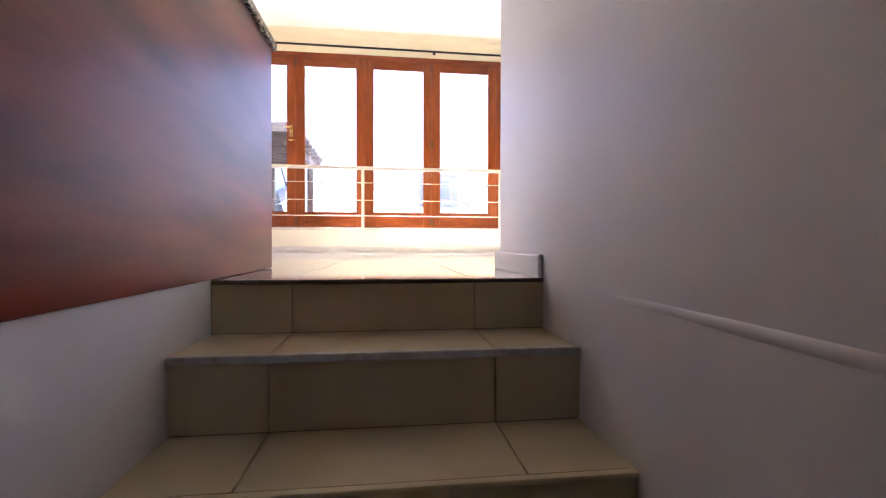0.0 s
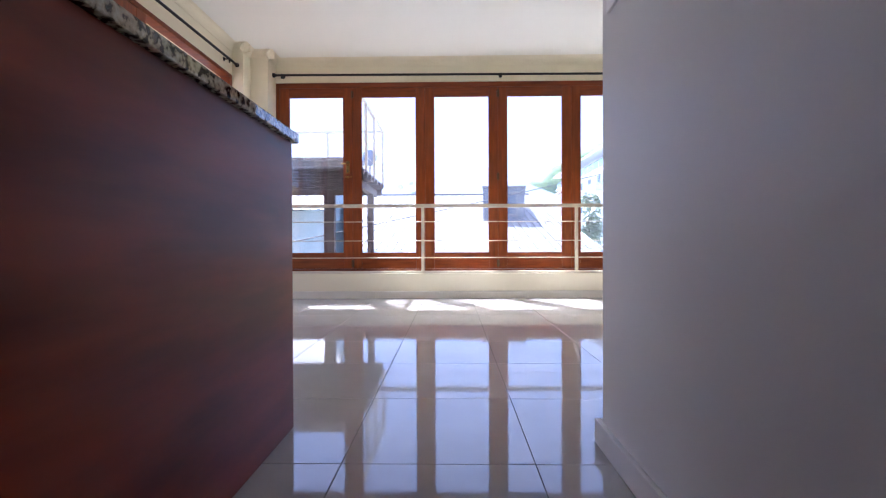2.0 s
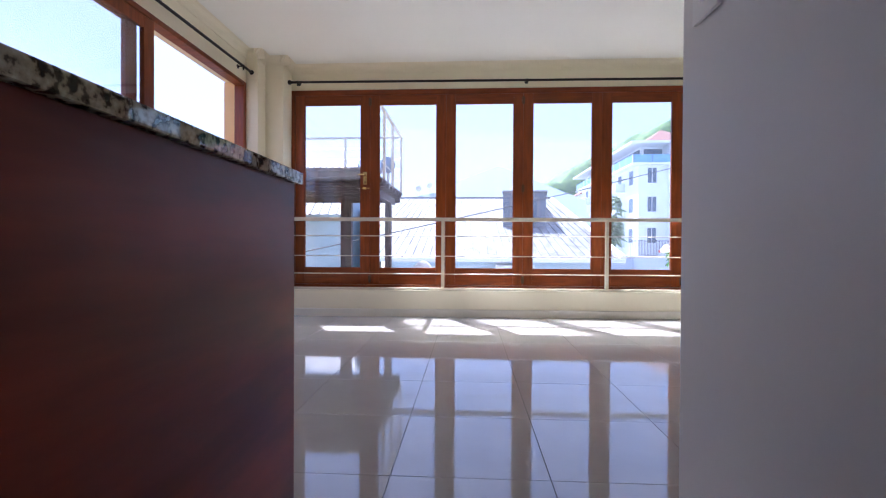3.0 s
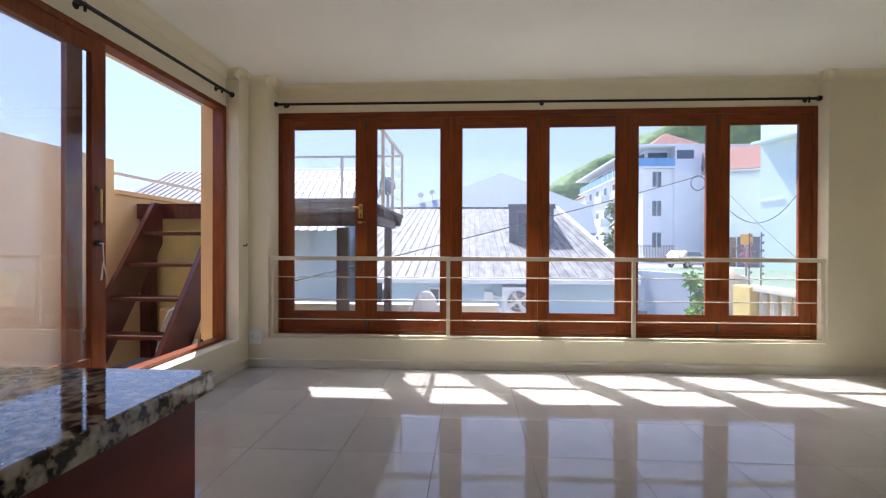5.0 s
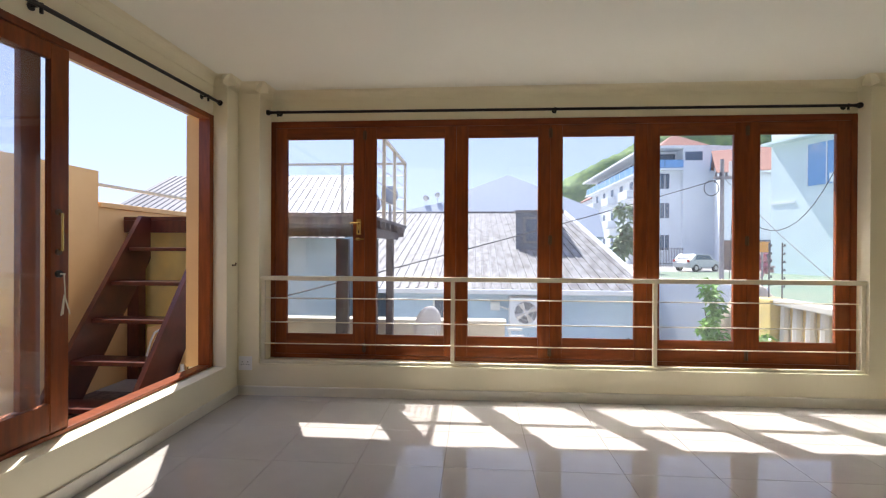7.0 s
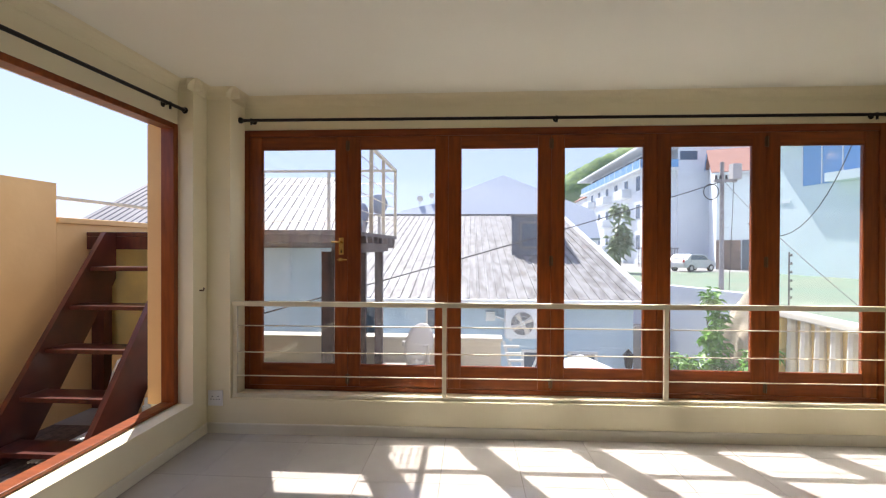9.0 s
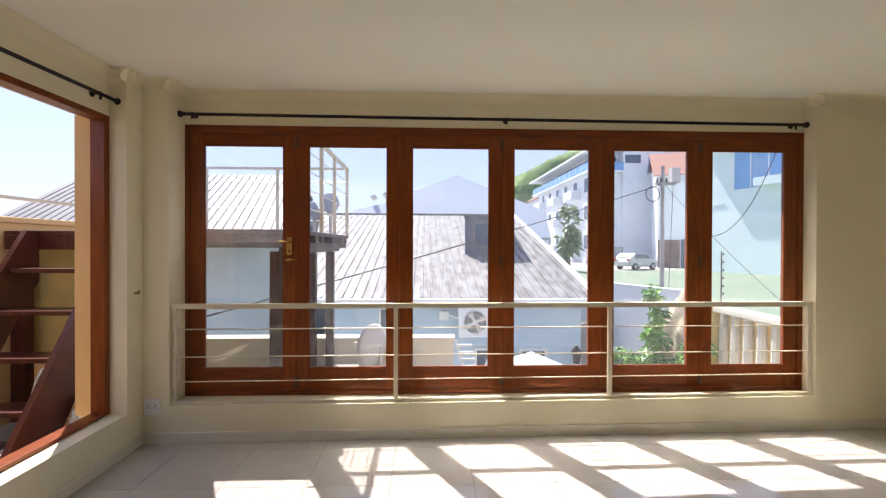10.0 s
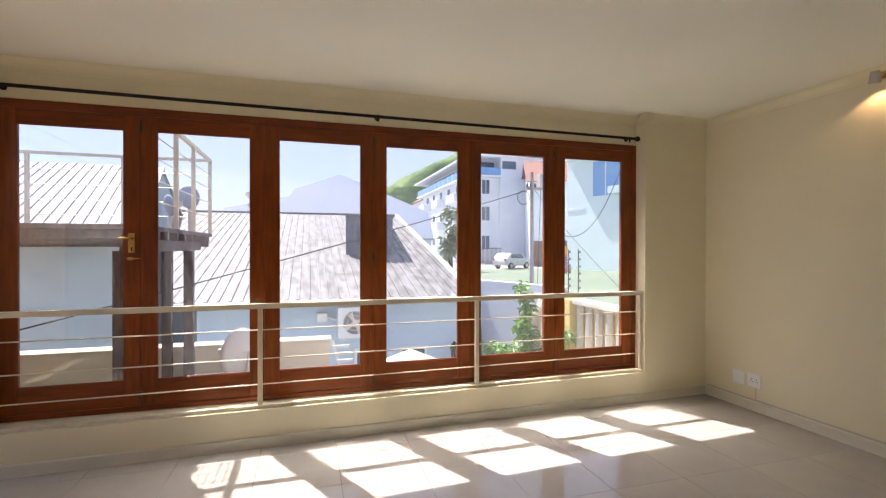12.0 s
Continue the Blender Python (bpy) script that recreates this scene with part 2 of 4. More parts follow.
def wall_x(y):
    """The inner face of the east wall."""
    return XR + 0.03 * (YW - y)


b = BM()
for x0, x1, z0, z1 in ((-2.30, RX0, LOW, CEIL), (RX1, XR + 0.25, LOW, CEIL), (RX0, RX1, LOW, SILL - 0.004)):
    prism(b, [(x0, wall_y(x0)), (x1, wall_y(x1)), (x1, 4.31), (x0, 4.31)], "z", z0, z1)
box(b, RX0, RX1, 4.215, 4.31, HEAD + 0.002, CEIL)
struct("wall_north", b, M_wall, "cream painted plaster wall with a wide recessed window", "wall")

SY0, SY1, SXF = 1.10, 3.82, -2.10            # slider opening and its inner face
SLH, SLB = 2.275, 0.275
b = BM()
box(b, -2.30, XL, SY1, wall_y(XL), LOW, CEIL)
box(b, -2.30, SXF, -4.6, SY1, SLH, CEIL)
box(b, -2.197, XL, -4.6, SY1, LOW, SLB - 0.004)
box(b, -2.30, -2.197, -4.6, SY1, LOW, SLB - 0.07)
box(b, -2.30, SXF, -4.6, SY0, SLB - 0.004, SLH)
struct("wall_west", b, M_wall, "cream plaster wall with a sliding door opening", "wall")
b = BM()
prism(b, [(wall_x(WEND - 0.2), WEND - 0.2), (XR + 0.4, WEND - 0.2), (XR + 0.4, 4.42), (wall_x(4.42), 4.42)], "z", LOW, CEIL)
struct("wall_east", b, M_wall, "plain cream painted plaster wall", "wall")
b = BM()
box(b, SX1 + 0.2, wall_x(WEND) + 0.1, WEND - 0.2, WEND, LOW, CEIL)
struct("wall_south", b, M_wall, "plain cream painted plaster wall", "wall")
b = BM()
box(b, SX1, SX1 + 0.2, -4.6, WEND, LOW, CEIL, 0.012)
struct("wall_stair", b, M_stairwall, "white painted plaster wall beside the stair", "wall")
b = BM()
tube(b, (SX1 + 0.015, -4.5, -0.05), (SX1 + 0.015, -0.75, -0.012), 0.018, 48, 0.018)
tube(b, (SX1 + 0.015, -0.75, -0.012), (SX1 + 0.0185, -0.24, -0.004), 0.018, 48, 0.0175)
struct("trim", b, M_stairwall, "thin rounded plaster ridge along the stair wall", "trim")
b = BM()
box(b, -2.30, SX1 + 0.2, -4.8, -4.6, LOW, CEIL)
struct("wall_back", b, M_stairwall, "white painted plaster wall behind the stair", "wall")
b = BM()
box(b, -2.30, XR + 0.4, -4.8, 4.42, CEIL, CEIL + 0.2)
struct("ceiling", b, M_ceil, "flat off-white painted ceiling", "ceiling")
# unseen eave, its stepped outline set by where the floor sun patches end
b = BM()
prism(b, [(-2.30, 4.312), (XR + 0.4, 4.312), (XR + 0.4, 4.79), (-1.0, 4.58), (-1.1, 4.655), (-2.30, 4.655)], "z", CEIL - 0.03, CEIL + 0.14)
struct("shading_overhang", b, M_whitewall, "unseen stepped eave added to trim the sun patches", "eave")
b = BM()
box(b, SX0 - 0.12, SX0, -4.6, 0.0, LOW, -0.012)
box(b, SX0 - 0.014, SX0 + 0.0002, -4.6, -0.001, -0.012, 0.002)
struct("wall_stair_low", b, M_stairwall, "white plaster wall under the counter", "wall")
# floor slab as grout bed
b = BM()
box(b, XL, SX0 - 0.12, -4.6, YW, -0.25, -0.006)
box(b, SX0 - 0.12, SX1, 0.012, YW, -0.25, -0.006)
box(b, SX1, XR + 0.11, WEND, YW, -0.25, -0.006)
floor = struct("floor", b, M_grout, "polished cream porcelain tile floor with dark joints", "floor")
b = BM()
box(b, SX0, SX1, -4.6, YB, LOW - 0.1, LOW)
struct("floor_landing", b, M_step, "beige tiled lower landing", "floor")


def skirting(name, x0, x1, y0, y1, mat, h=0.075, z=0.0):
    bb = BM()
    box(bb, x0, x1, y0, y1, z, z + h, 0.005)
    return struct(name, bb, mat, "rounded painted skirting board along the wall", "skirting board")


skirting("baseboard_west", XL + 0.0005, XL + 0.015, -4.5, wall_y(XL) - 0.0005, M_board)


def along(name, p, q, profile, mat, label, category):
    """A strip between two plan points, its profile given as (distance from the wall, height); the wall is on its left."""
    p, q = Vector((*p, 0)), Vector((*q, 0))
    d = (q - p).normalized()
    away = Vector((d.y, -d.x, 0))
    bb = BM()
    ends = [[bb.verts.new(e + away * u + Vector((0, 0, z))) for u, z in profile] for e in (p, q)]
    bb.faces.new(ends[0])
    bb.faces.new(ends[1][::-1])
    for i in range(len(profile)):
        j = (i + 1) % len(profile)
        bb.faces.new((ends[0][i], ends[1][i], ends[1][j], ends[0][j]))
    bmesh.ops.recalc_face_normals(bb, faces=bb.faces)
    return struct(name, bb, mat, label, category)


BOARD = [(0.0005, 0), (0.015, 0), (0.015, 0.068), (0.011, 0.075), (0.0005, 0.075)]
along("baseboard_north", (XL + 0.015, wall_y(XL + 0.015)), (XR - 0.015, wall_y(XR - 0.015)), BOARD, M_board, "rounded painted skirting board along the wall", "skirting board")
along("baseboard_east", (wall_x(YW), YW - 0.004), (wall_x(WEND), WEND), BOARD, M_board, "rounded painted skirting board along the wall", "skirting board")
COVE = [(0.0, CEIL - 0.002), (0.0, CEIL - 0.075), (0.006, CEIL - 0.075)] + [(0.075 - 0.069 * math.cos(a), CEIL - 0.071 + 0.069 * math.sin(a)) for a in (0.3, 0.6, 0.9, 1.2, 1.5)] + [(0.075, CEIL - 0.002)]
CW = 0.0745
for p, q in (((XL, wall_y(XL)), (RX0 + CW, wall_y(RX0))), ((RX0, wall_y(RX0) - CW), (RX0, 4.215)), ((RX0, 4.215), (RX1, 4.215)), ((RX1, 4.215), (RX1, wall_y(RX1) - CW)),
             ((RX1 - CW, wall_y(RX1)), (XR, wall_y(XR))), ((wall_x(YW), YW), (wall_x(WEND), WEND)), ((XL, 3.82 - CW), (XL, wall_y(XL))),
             ((-2.10, 3.82), (XL + CW, 3.82)), ((-2.10, -4.5), (-2.10, 3.82))):
    along("cornice", p, q, COVE, M_wall, "small plastered cove between wall and ceiling", "cornice")
skirting("baseboard_stair", SX1 - 0.016, SX1 - 0.0005, 0.004, WEND + 0.016, M_boardw, 0.068)
skirting("baseboard_south", SX1 - 0.0, XR - 0.016, WEND + 0.0005, WEND + 0.016, M_boardw, 0.068)


# ---- window ----
def bars(name, x0, x1, z0, z1, y0, y1, side, top, bottom, parent, label=""):
    """A framed leaf in the plane of the window: two stiles and two rails."""
    holder = thing(name, label, "")
    holder.parent = parent
    part("stile", box(BM(), x0, x0 + side, y0, y1, z0, z1, 0.004), M_teak, holder)
    part("stile", box(BM(), x1 - side, x1, y0, y1, z0, z1, 0.004), M_teak, holder)
    part("top_rail", box(BM(), x0 + side, x1 - side, y0 + 0.002, y1 - 0.002, z1 - top, z1, 0.003), M_teakh, holder)
    part("bottom_rail", box(BM(), x0 + side, x1 - side, y0 + 0.002, y1 - 0.002, z0, z0 + bottom, 0.003), M_teakh, holder)
    g = part("pane", box(BM(), x0 + side - 0.004, x1 - side + 0.004, YG - 0.002, YG + 0.002, z0 + bottom - 0.004, z1 - top + 0.004), M_glass, holder)
    g.visible_shadow = False
    ya, yb, o = y0 + 0.006, YG - 0.0025, 0.005
    for xa in (x0 + side - 0.003, x1 - side - o):
        part("glazing_bead", box(BM(), xa, xa + 0.003 + o, ya, yb, z0 + bottom + o, z1 - top - o, 0.001), M_teak, holder)
    for za in (z0 + bottom - 0.003, z1 - top - o):
        part("glazing_bead", box(BM(), x0 + side - 0.003, x1 - side + 0.003, ya, yb, za, za + 0.003 + o, 0.001), M_teakh, holder)
    return holder


win = thing("window_1", "six-leaf folding window in varnished mahogany, closed", "window", kind="structure")
part("window_frame", box(BM(), OX0, OX0 + 0.048, 4.215, 4.29, SILL, HEAD, 0.004), M_teak, win)
part("window_frame", box(BM(), OX1 - 0.048, OX1, 4.215, 4.29, SILL, HEAD, 0.004), M_teak, win)
part("window_frame", box(BM(), OX0 + 0.048, OX1 - 0.048, 4.215, 4.29, HEAD - 0.055, HEAD, 0.004), M_teakh, win)
part("window_sill", box(BM(), OX0 + 0.048, OX1 - 0.048, 4.215, 4.29, SILL, SILL + 0.035, 0.004), M_teakh, win)
LX0, LP = -1.763, 0.7928
for k in range(6):
    x0 = LX0 + LP * k
    bars("window_leaf", x0 + 0.0005, x0 + LP - 0.0005, SILL + 0.037, HEAD - 0.057, 4.218, 4.262, 0.098, 0.098, 0.172, win)
for k in (1, 3, 5):
    for z in ((0.36, 2.20) if k == 1 else (0.36, 1.30, 2.20)):
        x = LX0 + LP * k
        bb = BM()
        tube(bb, (x, 4.211, z - 0.04), (x, 4.211, z + 0.04), 0.007)
        box(bb, x - 0.015, x + 0.015, 4.213, 4.2178, z - 0.036, z + 0.036)
        part("hinge", bb, M_bronze, win, "dark bronze hinge")
hx = LX0 + LP - 0.05
hd = BM()
box(hd, hx - 0.02, hx + 0.02, 4.210, 4.2175, 1.34, 1.475, 0.003)
plate = part("door_handle", hd, M_brass, win, "polished brass lever handle on a plate")
part("lever", tube(tube(BM(), (hx, 4.212, 1.44), (hx, 4.17, 1.44), 0.008), (hx + 0.004, 4.172, 1.44), (hx - 0.065, 4.172, 1.44), 0.007), M_brass, plate)
part("keyhole", box(BM(), hx - 0.004, hx + 0.004, 4.2085, 4.21, 1.355, 1.38), M_hole, plate)
bb = BM()
tube(bb, (hx - 0.03, 4.206, 1.302), (hx + 0.05, 4.206, 1.302), 0.005)
box(bb, hx - 0.02, hx + 0.01, 4.208, 4.2175, 1.29, 1.314)
part("bolt", bb, M_brass, win, "small brass sliding bolt")

for k in (1, 2, 3, 4, 5):
    x = LX0 + LP * k
    part("cover_strip", box(BM(), x - 0.016, x + 0.016, 4.2625, 4.270, SILL + 0.037, HEAD - 0.057, 0.002), M_teak, win)

# ---- rail in front of the window ----
RY = 0.0
rail = thing("safety_rail", "cream painted steel rail with taut wires before the window", "railing", (0, 0, 0))
part("top_rail", box(BM(), RX0 + 0.002, RX1 - 0.002, RY - 0.025, RY + 0.015, 0.952, 0.988, 0.003), M_iron, rail)
part("bottom_rail", box(BM(), RX0 + 0.002, RX1 - 0.002, RY - 0.02, RY + 0.01, SILL - 0.002, SILL + 0.022, 0.003), M_iron, rail)
for x in (RX0 + 0.02, -0.195, 1.43, RX1 - 0.02):
    part("post", box(BM(), x - 0.016, x + 0.016, RY - 0.016, RY + 0.01, SILL + 0.022, 0.952, 0.003), M_iron, rail)
for z in (0.423, 0.602, 0.803):
    part("wire", tube(BM(), (RX0 + 0.004, RY - 0.003, z), (RX1 - 0.004, RY - 0.003, z), 0.0045, 6), M_iron, rail)


rail.matrix_basis = Matrix.Translation((0, wall_y(0) + 0.043, 0)) @ Matrix.Rotation(SKEW, 4, "Z")

# ---- curtain rods ----
def rod(a, bq, brackets, wall):
    a, bq = Vector(a), Vector(bq)
    d = (bq - a).normalized()
    t = thing("curtain_rod", "black metal curtain rod with round finials above the window", "curtain rod", group="curtain rods")
    part("pole", tube(BM(), a, bq, 0.012, 10), M_black, t)
    for e, s in ((a, -1), (bq, 1)):
        fb = ball(BM(), e + d * s * 0.035, 0.024)
        tube(fb, e, e + d * s * 0.015, 0.014)
        part("finial", fb, M_black, t, smooth=True)
    for p in brackets:
        p = Vector(p)
        kb = tube(BM(), p, p + Vector(wall), 0.006, 8)
        tube(kb, p + Vector((0, 0, -0.035)), p + Vector((0, 0, 0.014)), 0.008, 8)
        tube(kb, p + Vector(wall) * 0.93, p + Vector(wall), 0.02, 12)
        part("bracket", kb, M_black, t)
    return t


rod((-1.76, 4.13, 2.385), (2.98, 4.16, 2.375), [(-1.71, 4.131, 2.385), (0.64, 4.145, 2.38), (2.93, 4.16, 2.375)], (0, 0.055, 0))
rod((-2.045, 1.0, 2.338), (-2.045, 3.79, 2.375), [(-2.045, 2.32, 2.355), (-2.045, 3.66, 2.373), (-2.045, 1.1, 2.339)], (-0.055, 0, 0))

# ---- sliding doors ----
slide = thing("sliding_door", "mahogany sliding glass door, slid half open", "sliding door", kind="structure")
part("door_frame", box(BM(), -2.19, SXF + 0.004, SY1 - 0.05, SY1, SLB, SLH, 0.004), M_teak, slide)
part("door_frame", box(BM(), -2.19, SXF + 0.004, SY0, SY0 + 0.05, SLB, SLH, 0.004), M_teak, slide)
part("door_head", box(BM(), -2.19, SXF + 0.004, SY0 + 0.05, SY1 - 0.05, SLH - 0.038, SLH, 0.004), M_teakh, slide)
part("door_track", box(BM(), -2.19, SXF + 0.004, SY0 + 0.05, SY1 - 0.05, SLB, SLB + 0.022, 0.004), M_teakh, slide)


def slider(y0, y1, x):
    h = thing("door_leaf", "", "")
    h.parent = slide
    z0, z1 = SLB + 0.024, SLH - 0.040
    part("stile", box(BM(), x - 0.018, x + 0.018, y0, y0 + 0.10, z0, z1, 0.003), M_teak, h)
    part("stile", box(BM(), x - 0.018, x + 0.018, y1 - 0.10, y1, z0, z1, 0.003), M_teak, h)
    part("top_rail", box(BM(), x - 0.016, x + 0.016, y0 + 0.10, y1 - 0.10, z1 - 0.08, z1, 0.003), M_teak, h)
    part("bottom_rail", box(BM(), x - 0.016, x + 0.016, y0 + 0.10, y1 - 0.10, z0, z0 + 0.15, 0.003), M_teak, h)
    g = part("pane", box(BM(), x - 0.002, x + 0.002, y0 + 0.096, y1 - 0.096, z0 + 0.146, z1 - 0.076), M_glass, h)
    g.visible_shadow = False


slider(1.16, 2.53, -2.122)
slider(1.16, 2.415, -2.163)
gy = 2.468
hb = BM()
for s in (-1, 1):
    tube(hb, (-2.113, gy, 1.30 + s * 0.09), (-2.08, gy, 1.30 + s * 0.09), 0.007)
tube(hb, (-2.08, gy, 1.205), (-2.08, gy, 1.395), 0.007)
pull = part("door_handle", hb, M_brass, slide, "brass bow pull handle")
for s in (-1, 1):
    part("boss", tube(BM(), (-2.1039, gy, 1.30 + s * 0.1), (-2.094, gy, 1.30 + s * 0.1), 0.016), M_bronze, pull)
part("lock", tube(BM(), (-2.116, gy, 1.09), (-2.09, gy, 1.09), 0.018), M_black, slide, "dark round door lock")
keys = thing("key_bunch", "small bunch of keys hanging from the door lock", "keys")
kb = BM()
tube(kb, (-2.09, gy, 1.09), (-2.065, gy, 1.088), 0.004, 6)
tube(kb, (-2.07, gy, 1.088), (-2.068, gy + 0.005, 0.98), 0.003, 6)
part("string", kb, M_iron, keys)
for j, (a, c) in enumerate(((0.03, 0.0), (-0.03, 0.01), (0.01, -0.02))):
    kk = BM()
    tube(kk, (-2.068, gy, 0.985), (-2.066 + c, gy + a, 0.885), 0.0035, 6)
    part("key", kk, M_iron, keys)


# ---- sockets, switch, hook ----
def socket(m, blank=False):
    t = thing("blank_plate" if blank else "wall_socket", "square white plastic blank plate on the wall" if blank else "square white plastic three-pin wall socket", "socket")
    part("plate", box(BM(), -0.0565, 0.0565, 0.0005, 0.009, -0.0575, 0.0575, 0.003), M_plastic, t)
    if not blank:
        for px in (-0.022, 0.022):
            hb2 = BM()
            tube(hb2, (px, 0.0012, 0.012), (px, -0.0008, 0.012), 0.0045, 8)
            tube(hb2, (px - 0.01, 0.0012, -0.008), (px - 0.01, -0.0008, -0.008), 0.0035, 8)
            tube(hb2, (px + 0.01, 0.0012, -0.008), (px + 0.01, -0.0008, -0.008), 0.0035, 8)
            part("pin_holes", hb2, M_hole, t)
        part("switch", box(BM(), -0.012, 0.012, -0.003, 0.001, 0.024, 0.038, 0.001), M_plastic, t)
    t.matrix_basis = m
    return t


socket(pose(-1.915, wall_y(-1.915) - 0.0095, 0.262, 0, 0, 1.15))
socket(pose(wall_x(3.755) - 0.0095, 3.755, 0.252, 0, 0, -88.3), True)
socket(pose(wall_x(3.615) - 0.0095, 3.615, 0.256, 0, 0, -88.3))
cd = thing("wall_cable", "thin grey cable running along the top of the skirting", "cable")
part("run", box(BM(), -0.012, -0.0005, WEND + 0.02 - YW, -0.02, 0.088, 0.099, 0.003), M_dish, cd)
part("drop", box(BM(), -0.007, -0.0005, 3.60 - YW, 3.607 - YW, 0.0992, 0.198, 0.002), M_dish, cd)
cd.matrix_basis = pose(XR, YW, 0, 0, 0, math.degrees(math.atan(0.03)))
hk = thing("wall_hook", "small brass hook screwed into the wall", "hook")
part("hook", tube(tube(BM(), (XL, 3.90, 1.08), (XL + 0.03, 3.90, 1.08), 0.006, 6), (XL + 0.028, 3.90, 1.08), (XL + 0.034, 3.90, 1.10), 0.006, 6), M_bronze, hk)
sw = thing("light_switch", "white plastic light switch plate on the stair wall", "light switch")
part("plate", box(BM(), SX1 - 0.009, SX1 - 0.0005, 0.36, 0.455, 1.165, 1.26, 0.003), M_plastic, sw)
part("rocker", box(BM(), SX1 - 0.013, SX1 - 0.009, 0.398, 0.418, 1.195, 1.23, 0.001), M_plastic, sw)

sp = thing("wall_spotlight", "small brushed metal spotlight glowing warm on the wall", "spotlight")
spx, spy, spz = wall_x(2.73), 2.73, 2.50
part("base", tube(BM(), (spx, spy, spz + 0.03), (spx - 0.02, spy, spz + 0.03), 0.03, 16), M_brass, sp)
part("arm", tube(BM(), (spx - 0.02, spy, spz + 0.03), (spx - 0.08, spy, spz + 0.02), 0.006), M_dish, sp)
part("shade", tube(BM(), (spx - 0.09, spy, spz + 0.045), (spx - 0.075, spy + 0.01, spz - 0.03), 0.024, 16, 0.034), M_dish, sp, "brushed metal cone shade")
lamp = new("spot_lamp", bpy.data.lights.new("spot_lamp", "SPOT"))
lamp.data.energy, lamp.data.spot_size, lamp.data.color, lamp.data.shadow_soft_size = 0.8, radians(120), (1, 0.62, 0.28), 0.02
lamp.matrix_world = look((spx - 0.073, spy + 0.012, spz - 0.04), (spx - 0.03, spy + 0.02, 1.6))

# ---- kitchen counter ----
CY1, CTOP = 0.622, 0.90
ctr = thing("kitchen_counter", "dark cherry laminate counter base beside the stair", "counter")
part("side_panel", box(BM(), SX0 - 0.015, SX0 + 0.006, -3.0, CY1, 0.0025, CTOP - 0.03, 0.0015), M_panel, ctr)
part("end_panel", box(BM(), -1.02, SX0 - 0.0155, CY1 - 0.02, CY1, 0.0, CTOP - 0.03, 0.0015), M_panel, ctr)
part("back_panel", box(BM(), -1.02, -1.0, -3.0, CY1 - 0.021, 0.0, CTOP - 0.03), M_panel, ctr)
wt = BM()
box(wt, -1.06, SX0 + 0.022, -3.0, CY1 + 0.02, CTOP - 0.03, CTOP, 0.004)
tagged(part("worktop", wt, M_granite), "speckled dark and cream granite worktop, polished", "worktop")

# ---- stairs ----
st = thing("staircase", "beige tiled stair with worn grey nosings", "staircase", kind="structure")
JX = (-0.18, 0.32)
for i in range(STEPS):
    y, z, zn = -RUN * i, step_z(i), step_z(i + 1)
    xs = [SX0, JX[0], JX[1] - 0.0, SX1]
    for a, c in zip(xs, xs[1:]):
        part("riser_tile", box(BM(), a + 0.0015, c - 0.0015, y, y + 0.011, zn + 0.001, z - 0.013), M_step, st)
        if i:
            part("tread_tile", box(BM(), a + 0.0015, c - 0.0015, y + 0.012, y + RUN - 0.001, z - 0.011, z, 0.0012), M_step, st)
    if i < 2:
        part("nosing", box(BM(), SX0 + 0.001, SX1 - 0.001, y - (0.007 if i else 0.004), y + 0.0115, z - (0.018 if i else 0.012), z + (0.002 if i else -0.0005), 0.004), M_nose if i else M_grout, st)
    else:
        part("nosing", box(BM(), SX0 + 0.001, SX1 - 0.001, y - 0.006, y + 0.0115, z - 0.0125, z, 0.004), M_step, st)
sb = BM()
for i in range(STEPS):
    box(sb, SX0, SX1, -RUN * i + 0.011 if i else 0.011, -RUN * (i - 1) + 0.011, LOW, step_z(i) - 0.0115)
part("stair_core", sb, M_grout, st)

# ---- floor tiles ----
T = 0.495
TX0, TY0 = -0.18, 0.395
tiles = []
ix0, ix1 = int((XL - TX0) // T), int((XR + 0.11 - TX0) // T) + 1
iy0, iy1 = int((-1.5 - TY0) // T), int((YW - TY0) // T) + 1
cache = {}
for i in range(ix0, ix1):
    for j in range(iy0, iy1):
        x0, x1 = TX0 + i * T, TX0 + (i + 1) * T
        y0, y1 = TY0 + j * T, TY0 + (j + 1) * T
        x0, x1 = max(x0, XL), min(x1, XR + 0.11)
        y1 = min(y1, YW)
        if x0 >= SX0 - 0.02 and x1 <= SX1 + 0.3:
            y0 = max(y0, 0.0)
        if x0 < SX0 < x1 and y0 < 0:
            if y1 <= 0:
                x1 = SX0 - 0.004
            else:
                y0 = 0.0
        if x1 > SX1 and y0 < WEND:
            if x0 >= SX1 - 0.05:
                y0 = max(y0, WEND)
            elif y1 <= WEND:
                x1, y0 = SX1, max(y0, 0.0)
            else:
                y0 = max(y0, 0.0)
        if x1 - x0 < 0.02 or y1 - y0 < 0.02:
            continue
        key = (round(x1 - x0, 3), round(y1 - y0, 3))
        if key not in cache:
            cache[key] = mesh_of(box(BM(), 0.0012, key[0] - 0.0012, 0.0012, key[1] - 0.0012, -0.0055, 0, 0.0008), "tile", M_tile)
        o = new("tile", cache[key])
        o.location = (x0, y0, 0)
        o.parent = floor


